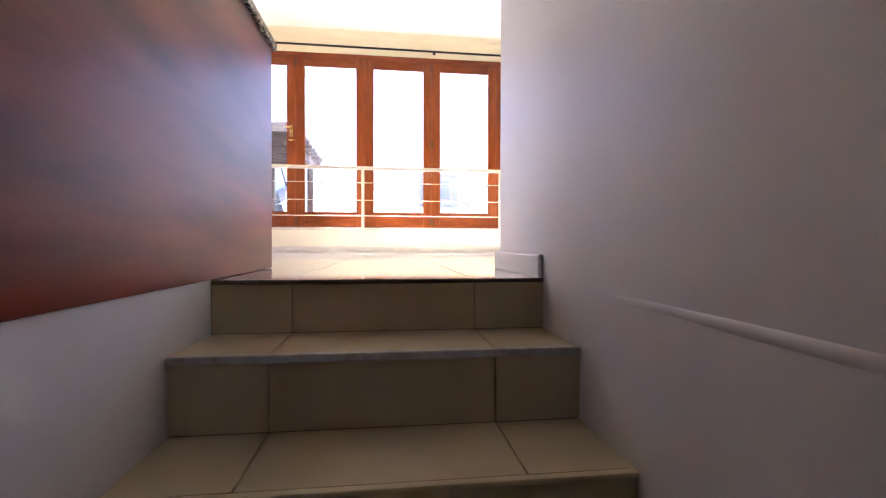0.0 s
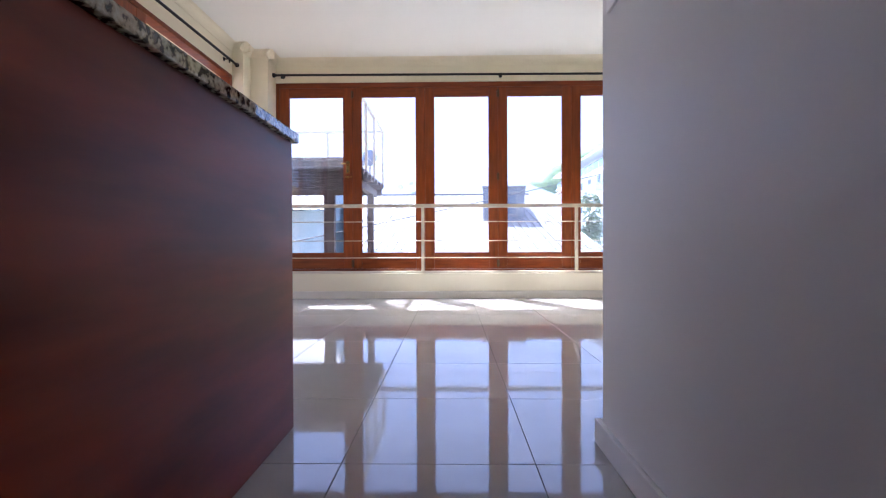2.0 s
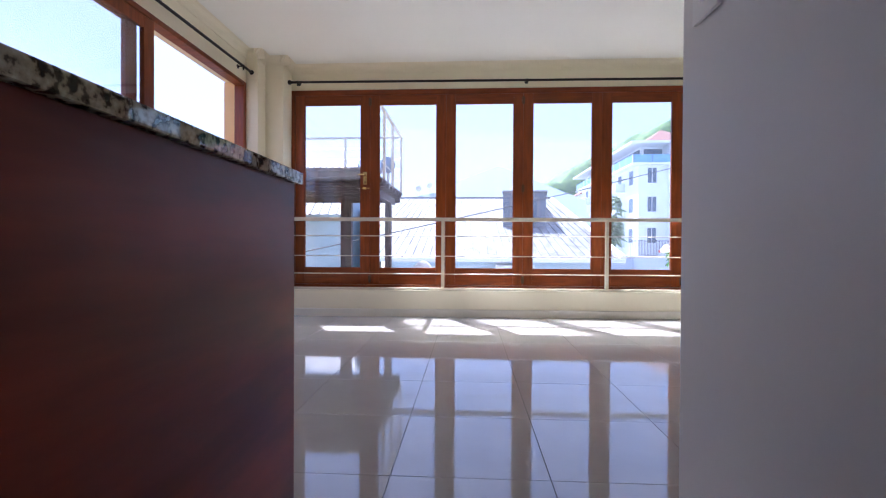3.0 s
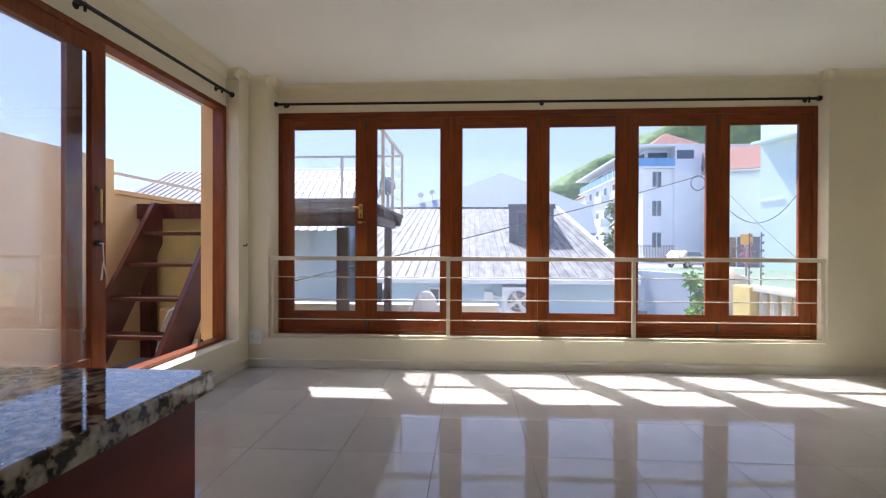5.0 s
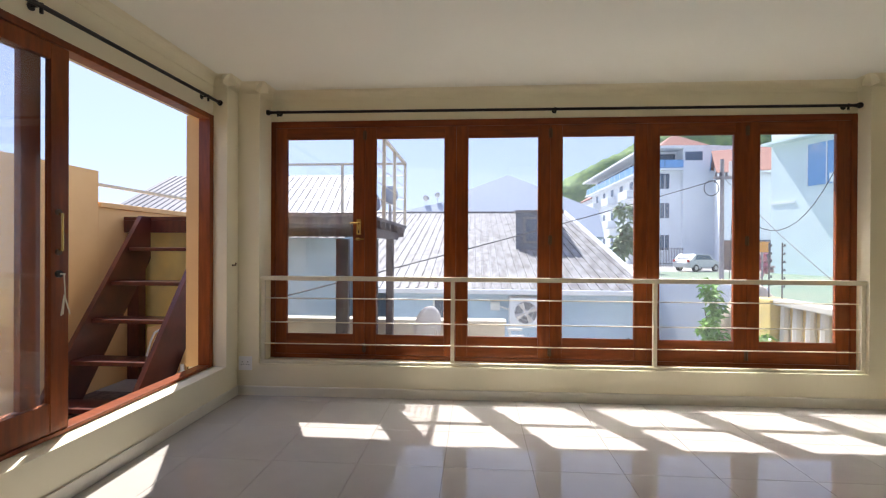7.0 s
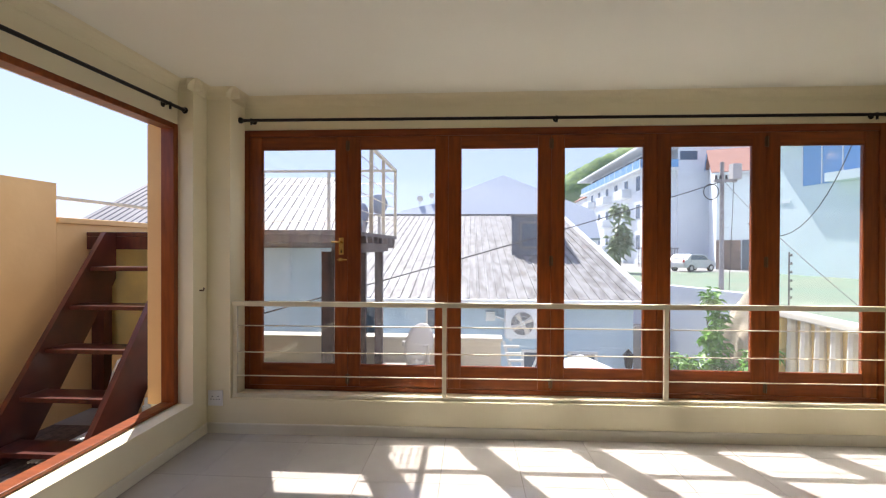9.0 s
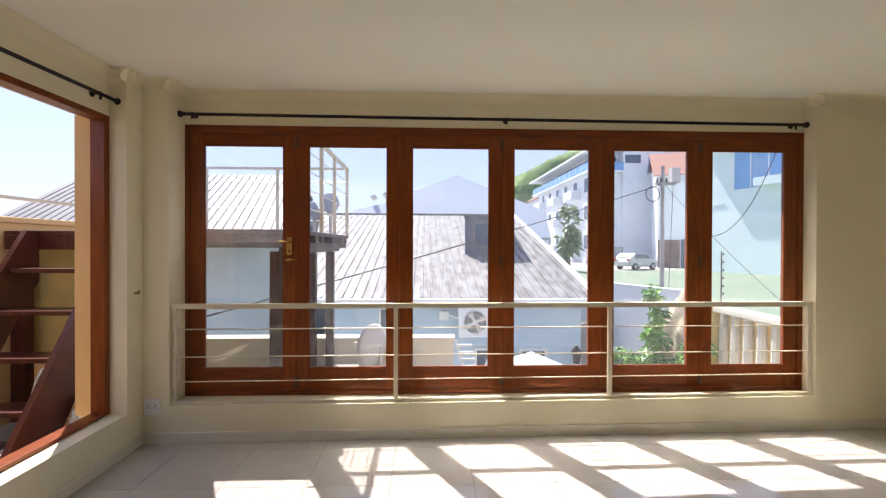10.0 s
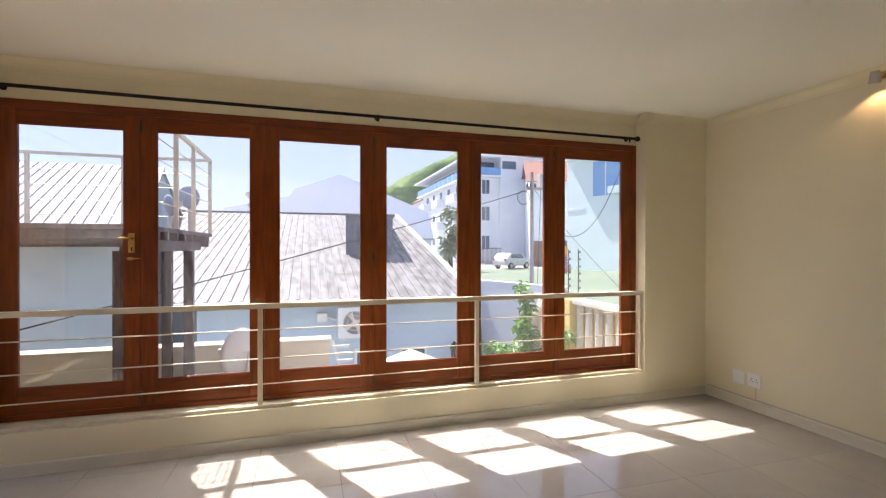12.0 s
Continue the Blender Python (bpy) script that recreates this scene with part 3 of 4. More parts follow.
# ---- outside ----
def corrugated(a, bq, c, d, pitch, h, mat, name, parent=None, label=""):
    """A ribbed metal sheet; a-bq is the lower edge, d-c the upper one."""
    a, bq, c, d = map(Vector, (a, bq, c, d))
    n = max(2, int((bq - a).length / pitch))
    up = (bq - a).cross(d - a).normalized()
    if up.z < 0:
        up = -up
    bb = BM()
    prof = ((0.0, 0), (0.70, 0), (0.78, 1), (0.92, 1), (1.0, 0))
    lo, hi = [], []
    for i in range(n):
        for u, k in prof[:-1]:
            f = (i + u) / n
            lo.append(bb.verts.new(a.lerp(bq, f) + up * h * k))
            hi.append(bb.verts.new(d.lerp(c, f) + up * h * k))
    lo.append(bb.verts.new(bq))
    hi.append(bb.verts.new(c))
    for i in range(len(lo) - 1):
        bb.faces.new((lo[i], lo[i + 1], hi[i + 1], hi[i]))
    ob = part(name, bb, mat, parent, label)
    md = ob.modifiers.new("thick", "SOLIDIFY")
    md.thickness, md.offset = 0.02, -1
    return ob


# ground: lower yard near, green court beyond
gb = BM()
xs = [-1500, -300, -60, -20, 0, 4.4, 6, 10, 20, 40, 80, 300, 1500]
ys = [-1500, -300, -30, 0, 6, 9, 12.9, 13.1, 17.9, 18.1, 30, 60, 120, 300, 1500]
grid = [[gb.verts.new((x, y, -3.0 if y < 13 or (y < 18 and x < 4.0) else -0.7)) for x in xs] for y in ys]
for j in range(len(ys) - 1):
    for i in range(len(xs) - 1):
        gb.faces.new((grid[j][i], grid[j][i + 1], grid[j + 1][i + 1], grid[j + 1][i]))
struct("ground", gb, M_ground, "pale asphalt and yards around the house", "ground")
struct("green_court", box(BM(), 4.6, 60, 14, 40, -0.696, -0.68), M_green, "green painted open court", "court")
# terrace
b = BM()
box(b, -3.62, 3.2, 4.42, 6.4, -0.40, -0.15)
box(b, -2.30, 3.2, 4.312, 4.42, -0.40, -0.15)
box(b, -3.62, -2.30, -1.0, 4.42, -0.40, -0.17)
struct("terrace_floor", b, M_terrace, "pale concrete terrace outside the window", "terrace")
td = thing("terrace_decking", "dark stained timber decking beside the room", "decking", kind="structure")
for k in range(11):
    x = -3.615 + 0.119 * k
    part("plank", box(BM(), x, x + 0.113, -1.0, 4.41, -0.168, -0.15), M_greytimber, td)
pw = thing("terrace_parapet", "low cream plaster parapet around the terrace", "parapet", kind="structure")
part("parapet_wall", box(BM(), -3.6, 0.38, 6.42, 6.6, -3, 0.22), M_cream, pw)
part("coping", box(BM(), -3.6, 0.40, 6.39, 6.63, 0.222, 0.262, 0.01), M_cream, pw)

# peach wall beside the terrace
ww = thing("terrace_side_wall", "peach plaster wall with a stepped top", "wall", kind="structure")
part("high_wall", box(BM(), -3.80, -3.62, -2.5, 4.45, -3, 1.95), M_peach, ww)
part("low_wall", box(BM(), -3.80, -3.62, 4.452, 6.39, -3, 1.60), M_peach, ww)
part("coping", box(BM(), -3.82, -3.60, 4.46, 6.39, 1.602, 1.655, 0.01), M_peach, ww)
wr = thing("wall_top_rail", "thin cream painted steel rail above the wall", "railing")
part("rail", box(BM(), -3.73, -3.70, 4.455, 6.4, 1.82, 1.85), M_iron, wr)
part("post", box(BM(), -3.73, -3.70, 6.3, 6.33, 1.656, 1.82), M_iron, wr)
b = BM()
box(b, -2.303, -2.192, 3.79, 3.8195, 0.276, 2.27)
struct("wall_return", b, M_peach, "narrow peach plaster reveal outside the sliding door", "wall")
b = BM()
box(b, -3.61, -2.3, 4.98, 5.12, -0.15, 1.42)
struct("wall_yellow", b, M_yellow, "stained yellow plaster wall under the deck", "wall")

b = BM()
box(b, -3.30, -2.4, 4.66, 4.97, -0.149, 0.42, 0.03)
struct("wall_bench", b, M_peach, "rounded peach plaster ledge under the deck", "ledge")
pp = thing("white_pipes", "bundle of thin white plastic pipes on the terrace floor", "pipes")
for k in range(4):
    o = 0.03 * k
    bb = BM()
    run = [(-3.12 + o, 3.7, -0.13), (-3.08 + o, 4.28, -0.1), (-3.05 + o, 4.31, 0.12), (-3.0 + o, 4.33, 0.35 - o), (-2.97 + o, 4.34, 0.43 - o),
        (-2.89 + o, 4.36, 0.48 - o), (-2.76, 4.39, 0.49 - o)]
    for p, q in zip(run, run[1:]):
        tube(bb, p, q, 0.009, 8)
        ball(bb, q, 0.009, n=8)
    part("pipe", bb, M_plastic, pp)
bag = part("bag", box(BM(), -2.56, -2.44, 4.18, 4.36, -0.15, 0.28, 0.04), M_black, None, "black bag standing on the terrace beside the stair")
tagged(bag, category="bag")
bo = thing("bottle", "white plastic bottle standing on the terrace", "bottle")
part("body", tube(BM(), (-2.54, 4.10, -0.15), (-2.54, 4.10, 0.15), 0.032, 14), M_plastic, bo)
part("cap", tube(BM(), (-2.54, 4.10, 0.15), (-2.54, 4.10, 0.21), 0.018, 12, 0.014), M_plastic, bo)

# outdoor wooden stair
os_ = thing("deck_stair", "steep dark red timber stair with open treads up to the deck", "outdoor stair")
for x in (-3.33, -2.60):
    prism_pts = [(3.44, -0.15), (3.88, -0.15), (4.74, 1.10), (4.74, 1.53), (4.62, 1.53)]
    part("stringer", prism(BM(), prism_pts, "x", x - 0.022, x + 0.022), M_darkwood, os_)
for k in range(5):
    z = 1.22 - 0.31 * k
    y = 4.44 - 0.21 * k
    part("tread", box(BM(), -3.305, -2.625, y, y + 0.22, z - 0.035, z, 0.004), M_darkwood, os_)
deck = thing("roof_deck", "weathered dark timber deck on posts", "deck")
part("landing_beam", box(BM(), -3.60, -2.39, 4.745, 4.80, 1.37, 1.49), M_darkwood, deck)
for j in range(18):
    y = 4.314 + 0.1385 * j
    part("plank", box(BM(), -2.28 if y < 4.95 else -3.6, -1.0, y, y + 0.1285, 1.502, 1.54, 0.003), M_greytimber, deck)
part("decking", box(BM(), -3.6, -2.39, 4.742, 4.899, 1.492, 1.53), M_darkwood, deck)
part("edge_beam", box(BM(), -3.0, -1.03, 6.70, 6.76, 1.38, 1.501), M_greytimber, deck)
for j in range(9):
    y = 4.34 + 0.26 * j
    part("joist", box(BM(), -2.28 if y < 4.95 else -3.5, -0.97, y, y + 0.05, 1.44, 1.501), M_greytimber, deck)
part("side_beam", box(BM(), -1.19, -1.10, 4.5, 6.68, 1.34, 1.438), M_greytimber, deck)
for x, y in ((-1.13, 6.25), (-1.76, 6.25), (-1.34, 6.25)):
    part("post", box(BM(), x - (0.08 if x == -1.76 else 0.045), x + (0.08 if x == -1.76 else 0.045), y - 0.045, y + 0.045, -0.15, 1.338), M_greytimber, deck)
part("post", box(BM(), -3.612, -3.49, 4.81, 4.91, -0.15, 1.368), M_darkwood, deck)
dr = thing("deck_railing", "cream steel railing with thin wires around the deck", "railing")
for a, c in (((-3.5, 6.78), (-1.02, 6.78)), ((-1.02, 4.5), (-1.02, 6.76))):
    part("top_rail", box(BM(), min(a[0], c[0]) - 0.02, max(a[0], c[0]) + 0.02, min(a[1], c[1]) - 0.02, max(a[1], c[1]) + 0.02, 2.41, 2.44), M_iron, dr)
    for z in (1.74, 1.91, 2.08, 2.25):
        part("wire", tube(BM(), (*a, z), (*c, z), 0.005, 5), M_iron, dr)
for x, y in ((-1.02, 6.78), (-1.93, 6.78), (-2.85, 6.78), (-1.02, 5.95), (-1.02, 5.3), (-1.02, 4.55)):
    part("post", box(BM(), x - 0.018, x + 0.018, y - 0.018, y + 0.018, 1.542, 2.41), M_iron, dr)


def dish(c, r, mat, label, foot, yaw=0, tilt=60):
    t = thing("satellite_dish", label, "satellite dish", group="satellite dishes")
    bb = BM()
    n, rings = 24, 5
    prev = None
    for k in range(rings + 1):
        rr = r * k / rings
        zz = 0.22 * r * (k / rings) ** 2
        if k == 0:
            ring = [bb.verts.new((0, 0, 0))]
        else:
            ring = [bb.verts.new((rr * math.cos(2 * math.pi * i / n), rr * math.sin(2 * math.pi * i / n), zz)) for i in range(n)]
            for i in range(n):
                j = (i + 1) % n
                bb.faces.new((prev[0], ring[i], ring[j]) if k == 1 else (prev[i], ring[i], ring[j], prev[j]))
        prev = ring
    m = pose(*c, tilt, 0, yaw)
    bmesh.ops.transform(bb, matrix=m, verts=bb.verts)
    o = part("reflector", bb, mat, t, smooth=True)
    md = o.modifiers.new("thick", "SOLIDIFY")
    md.thickness = 0.008
    f = m @ Vector((0, -0.2 * r, 1.1 * r))
    part("feed_arm", tube(tube(BM(), m @ Vector((0, -r, 0.2 * r)), f, 0.012, 6), f, f + Vector((0, 0, 0.06)), 0.03, 8), M_dish, t)
    part("mast", tube(tube(BM(), foot, (foot[0], foot[1], c[2]), 0.022, 8), (foot[0], foot[1], c[2]), c, 0.018, 8), M_dish, t)
    return t


dish((-0.57, 6.12, 0.21), 0.27, M_dish, "large pale satellite dish standing on the terrace", (-0.52, 6.2, -0.15), 236, 87)
dish((-1.20, 6.5, 1.95), 0.13, M_dishd, "grey-blue satellite dish on the deck", (-1.20, 6.6, 1.54), 160, 80)
dish((-1.38, 6.4, 1.84), 0.12, M_dishd, "grey-blue satellite dish on the deck", (-1.38, 6.5, 1.54), 130, 80)
dish((-3.25, 29.6, 4.40), 0.2, M_dish, "pale satellite dish on a far roof", (-3.25, 29.7, 3.7), 170, 70)
dish((-2.5, 29.8, 4.62), 0.18, M_dish, "pale satellite dish on a far roof", (-2.5, 29.9, 4.0), 200, 70)

# cottage with corrugated roof
cot = thing("cottage", "low pale blue cottage with a weathered metal roof", "house")
part("wall", box(BM(), -1.7, 3.0, 9.3, 22, -3.0, 0.38), M_paleblue, cot)
rb = BM()
n = 40
lo, hi = [], []
for i in range(n + 1):
    for u, k in ((0.0, 0), (0.80, 0), (0.84, 1), (0.96, 1)):
        x = 3.235 - 7.5 * (i + u) / (n + 0.96)
        y0 = 9.0 if x > -2.0 else 9.0 + 8.4 * (-2.0 - x) / 2.3
        lo.append(rb.verts.new((x, y0, 0.44 + 2.09 * (y0 - 9.0) / 8.5 + 0.022 * k)))
        hi.append(rb.verts.new((x, 17.5, 2.53 + 0.022 * k)))
for i in range(len(lo) - 1):
    rb.faces.new((lo[i], lo[i + 1], hi[i + 1], hi[i]))
part("roof", rb, M_roof, cot, "weathered ribbed galvanised roof").modifiers.new("thick", "SOLIDIFY").thickness = 0.015
corrugated((3.25, 17.5, 2.53), (-4.3, 17.5, 2.53), (-4.3, 24, 0.6), (3.2, 24, 0.6), 0.25, 0.035, M_roof, "roof", cot)
part("ridge_cap", box(BM(), -4.3, 3.25, 17.4, 17.6, 2.52, 2.59, 0.02), M_roof, cot)
part("gutter", box(BM(), -2.0, 3.24, 8.91, 9.0, 0.36, 0.45, 0.01), M_whitewall, cot)
part("gable", prism(BM(), [(9.3, 0.38), (22, 0.38), (17.5, 2.3)], "x", 2.9, 2.98), M_paleblue, cot)
wd = part("window", box(BM(), -0.85, -0.6, 9.27, 9.3, -0.2, 0.25), M_whitewall, cot)
part("pane", box(BM(), -0.81, -0.64, 9.26, 9.27, -0.15, 0.21), M_dkglass, wd)
wd = part("window", box(BM(), 0.95, 1.3, 9.27, 9.3, -1.1, -0.52), M_whitewall, cot)
part("pane", box(BM(), 1.0, 1.25, 9.26, 9.27, -1.05, -0.57), M_dkglass, wd)
wd = part("window", box(BM(), 1.8, 2.35, 9.27, 9.3, -1.2, -0.54), M_whitewall, cot)
part("pane", box(BM(), 1.86, 2.29, 9.26, 9.27, -1.15, -0.59), M_dkglass, wd)
ch = thing("roof_dormer", "dark slate-clad box dormer on the metal roof", "dormer")
part("body", prism(BM(), [(1.0, 12.0), (2.15, 12.0), (2.62, 15.2), (1.34, 15.2)], "z", 0.8, 2.14), M_chim, ch)
dw = part("window", box(BM(), 1.18, 1.97, 11.97, 12.0, 1.35, 2.02, 0.01), M_roof2, ch)
part("pane", box(BM(), 1.24, 1.91, 11.955, 11.97, 1.41, 1.96), M_dkglass, dw)
part("cap", prism(BM(), [(0.97, 11.93), (2.18, 11.93), (2.66, 15.3), (1.32, 15.3)], "z", 2.142, 2.19), M_roof2, ch)

hipcap = tube(BM(), (3.23, 9.0, 0.47), (3.26, 17.5, 2.56), 0.06, 8)
part("ridge_cap", hipcap, M_whitewall, cot)
# roadside sign and flowering bush
sg = thing("road_sign", "small orange sign board on a thin post by the court", "sign")
part("post", tube(BM(), (6.96, 12.0, -0.75), (6.96, 12.0, 1.42), 0.02, 8), M_pole, sg)
part("board", box(BM(), 6.80, 7.10, 11.96, 11.98, 1.16, 1.42, 0.008), M_orange, sg)

# air conditioner and lantern
ac = thing("air_conditioner", "white outdoor air conditioning unit on the cottage wall", "air conditioner")
acx, acy, acz = 1.03, 8.96, 0.02
part("casing", box(BM(), acx - 0.4, acx + 0.4, acy, acy + 0.3, acz - 0.28, acz + 0.28, 0.02), M_whitewall, ac)
part("fan_ring", tube(BM(), (acx - 0.1, acy - 0.012, acz), (acx - 0.1, acy + 0.001, acz), 0.21, 24), M_grille, ac)
part("fan_hub", tube(BM(), (acx - 0.1, acy - 0.022, acz), (acx - 0.1, acy - 0.012, acz), 0.05, 16), M_whitewall, ac)
for k in range(3):
    fb = BM()
    r = 0.068 * (k + 1)
    res = 20
    for i in range(res):
        a0, a1 = 2 * math.pi * i / res, 2 * math.pi * (i + 1) / res
        tube(fb, (acx - 0.1 + r * math.cos(a0), acy - 0.018, acz + r * math.sin(a0)), (acx - 0.1 + r * math.cos(a1), acy - 0.018, acz + r * math.sin(a1)), 0.0025, 4)
    part("grille_ring", fb, M_whitewall, ac)
for k in range(4):
    a0 = math.pi * k / 2 + 0.5
    part("fan_blade", tube(BM(), (acx - 0.1, acy - 0.014, acz), (acx - 0.1 + 0.2 * math.cos(a0), acy - 0.014, acz + 0.19 * math.sin(a0)), 0.012, 5, 0.06), M_dish, ac)
part("pipe", tube(BM(), (acx - 0.65, 9.27, 0.12), (acx - 0.38, 9.1, 0.05), 0.02, 6), M_whitewall, ac)
part("drain_pipe", tube(BM(), (acx + 0.42, 9.2, -0.1), (acx + 0.1, 9.2, -0.9), 0.025, 6), M_whitewall, ac)
for x in (-0.3, 0.3):
    part("bracket", box(BM(), acx + x - 0.02, acx + x + 0.02, acy, acy + 0.35, acz - 0.32, acz - 0.282), M_whitewall, ac)
ln = thing("wall_lantern", "black metal lantern on the cottage wall", "lantern")
lx, ly, lz = 2.85, 9.1, -0.68
part("cage", tube(BM(), (lx, ly, lz - 0.1), (lx, ly, lz + 0.12), 0.06, 6, 0.09), M_black, ln)
part("cap", tube(BM(), (lx, ly, lz + 0.12), (lx, ly, lz + 0.24), 0.11, 6, 0.01), M_black, ln)
part("arm", tube(BM(), (lx, ly, lz), (lx, 9.2, lz), 0.012, 6), M_black, ln)
jb = thing("junction_box", "small white electrical box on the cottage wall", "electrical box")
part("casing", box(BM(), 0.28, 0.46, 9.2, 9.3, 0.02, 0.18, 0.01), M_whitewall, jb)
ws = thing("slatted_panel", "white slatted panel leaning at the end of the parapet", "slatted panel")
for k in range(7):
    part("slat", box(BM(), 0.42 + 0.03 * k, 0.62 + 0.02 * k, 6.5, 6.53, 0.12 - 0.09 * k, 0.15 - 0.09 * k), M_whitewall, ws)
part("side", prism(BM(), [(0.40, 0.2), (0.44, 0.2), (0.66, -0.6), (0.62, -0.6)], "y", 6.531, 6.55), M_whitewall, ws)
part("foot", box(BM(), 0.40, 0.85, 6.48, 6.56, -3.0, -0.601), M_whitewall, ws)
bk = thing("concrete_block", "pale concrete block at the foot of the deck post", "block")
part("block", box(BM(), -1.08, -0.78, 6.1, 6.3, -0.15, -0.03, 0.01), M_cream, bk)
um = thing("parasol", "white canvas parasol in the yard", "parasol")
part("canopy", tube(BM(), (1.72, 7.9, -0.68), (1.72, 7.9, -0.28), 0.95, 8, 0.03), M_whitewall, um)
part("pole", tube(BM(), (1.72, 7.9, -3.0), (1.72, 7.9, -0.3), 0.025, 8), M_pole, um)

# white boundary wall, balustrade, rock
b = BM()
prism(b, [(3.3, 14.4), (4.9, 13.2), (5.5, 11.7), (6.0, 10.4), (6.2, 10.45), (5.7, 11.8), (5.05, 13.4), (3.3, 14.7)], "z", -3.0, 0.42)
struct("boundary_wall", b, M_whitewall, "white plaster boundary wall", "wall")
bal = thing("balustrade", "cream and yellow plaster balustrade", "balustrade")
part("handrail", box(BM(), 4.74, 5.0, 4.9, 8.0, 0.34, 0.44, 0.02), M_cream, bal)
part("plinth", box(BM(), 4.74, 5.0, 4.9, 8.0, -3.0, -0.62, 0.02), M_yellow, bal)
part("backing_panel", box(BM(), 4.92, 4.96, 4.95, 7.99, -0.62, 0.338), M_balyellow, bal)
part("pier", box(BM(), 4.7, 5.12, 8.0, 8.5, -3, 0.42, 0.02), M_yellow, bal)
for j in range(11):
    y = 5.1 + 0.28 * j
    part("baluster", tube(BM(), (4.87, y, -0.62), (4.87, y, 0.34), 0.085, 8, 0.06), M_cream, bal)
rk = BM()
bmesh.ops.create_icosphere(rk, subdivisions=4, radius=1)
for v in rk.verts:
    v.co = Vector((v.co.x * 0.7, v.co.y * 0.6, v.co.z * 1.7)) * (1 + 0.25 * noise.noise(v.co * 2.5))
rock = part("rock_wall", rk, M_rock, None, "rough cream rock bank beside the balustrade", smooth=True)
rock.location = (5.6, 9.9, -1.25)
tagged(rock, category="rock")
for ix, iy in ((4.85, 7.95), (4.90, 8.36)):
    ins = thing("fence_insulator_post", "dark electric fence post with insulators", "fence post", group="electric fence posts")
    part("post", tube(BM(), (ix, iy, 0.42), (ix, iy, 1.34), 0.010, 6), M_insul, ins)
    for j in range(6):
        z = 0.62 + 0.13 * j
        part("insulator", tube(tube(BM(), (ix - 0.01, iy, z), (ix + 0.035, iy, z + 0.02), 0.009, 8), (ix + 0.032, iy, z + 0.005), (ix + 0.036, iy, z + 0.045), 0.017, 8, 0.010), M_insul, ins)

# power pole and cables
pl = thing("power_pole", "tall weathered wooden power pole", "power pole")
PX, PY, PT = 6.52, 13.0, 3.62
part("mast", tube(BM(), (PX, PY, -3.0), (PX, PY, PT), 0.075, 10, 0.05), M_pole, pl)
part("crossarm", box(BM(), PX - 0.2, PX + 0.36, PY - 0.05, PY + 0.05, PT - 0.52, PT - 0.45), M_pole, pl)
part("junction_box", box(BM(), PX + 0.22, PX + 0.45, PY - 0.1, PY + 0.1, PT - 0.45, PT - 0.05, 0.01), M_dish, pl)
for ox in (-0.16, -0.05, 0.1):
    part("insulator", tube(BM(), (PX + ox, PY - 0.02, PT - 0.45), (PX + ox, PY - 0.02, PT - 0.34), 0.035, 8, 0.022), M_insul, pl)
cb = BM()
for i in range(24):
    a0, a1 = 2 * math.pi * i / 24, 2 * math.pi * (i + 1) / 24
    tube(cb, (PX - 0.32 + 0.19 * math.cos(a0), PY - 0.1, PT - 0.78 + 0.2 * math.sin(a0)), (PX - 0.32 + 0.19 * math.cos(a1), PY - 0.1, PT - 0.78 + 0.2 * math.sin(a1)), 0.011, 5)
part("cable_coil", cb, M_cable, pl, "loop of black cable")


def cable(a, bq, sag, r=0.012, n=16):
    a, bq = Vector(a), Vector(bq)
    bb = BM()
    prev = a
    for i in range(1, n + 1):
        f = i / n
        p = a.lerp(bq, f) - Vector((0, 0, 4 * sag * f * (1 - f)))
        tube(bb, prev, p, r, 5)
        prev = p
    ob = part("overhead_cable", bb, M_cable)
    return tagged(ob, "thin black overhead cable between pole and houses", "cable", "overhead cables")


cable((PX, PY, PT - 0.5), (-2.9, 6.0, 0.48), 0.05, 0.010)
cable((PX + 0.3, PY, PT - 0.4), (PX + 0.15, PY, -1.0), 0.0, 0.008)
cable((6.0, 11, 1.94), (8.9, 11, 5.98), 1.72, 0.009)
cable((5.0, 6.6, 0.5), (6.6, 13, 3.1), 0.1, 0.006)


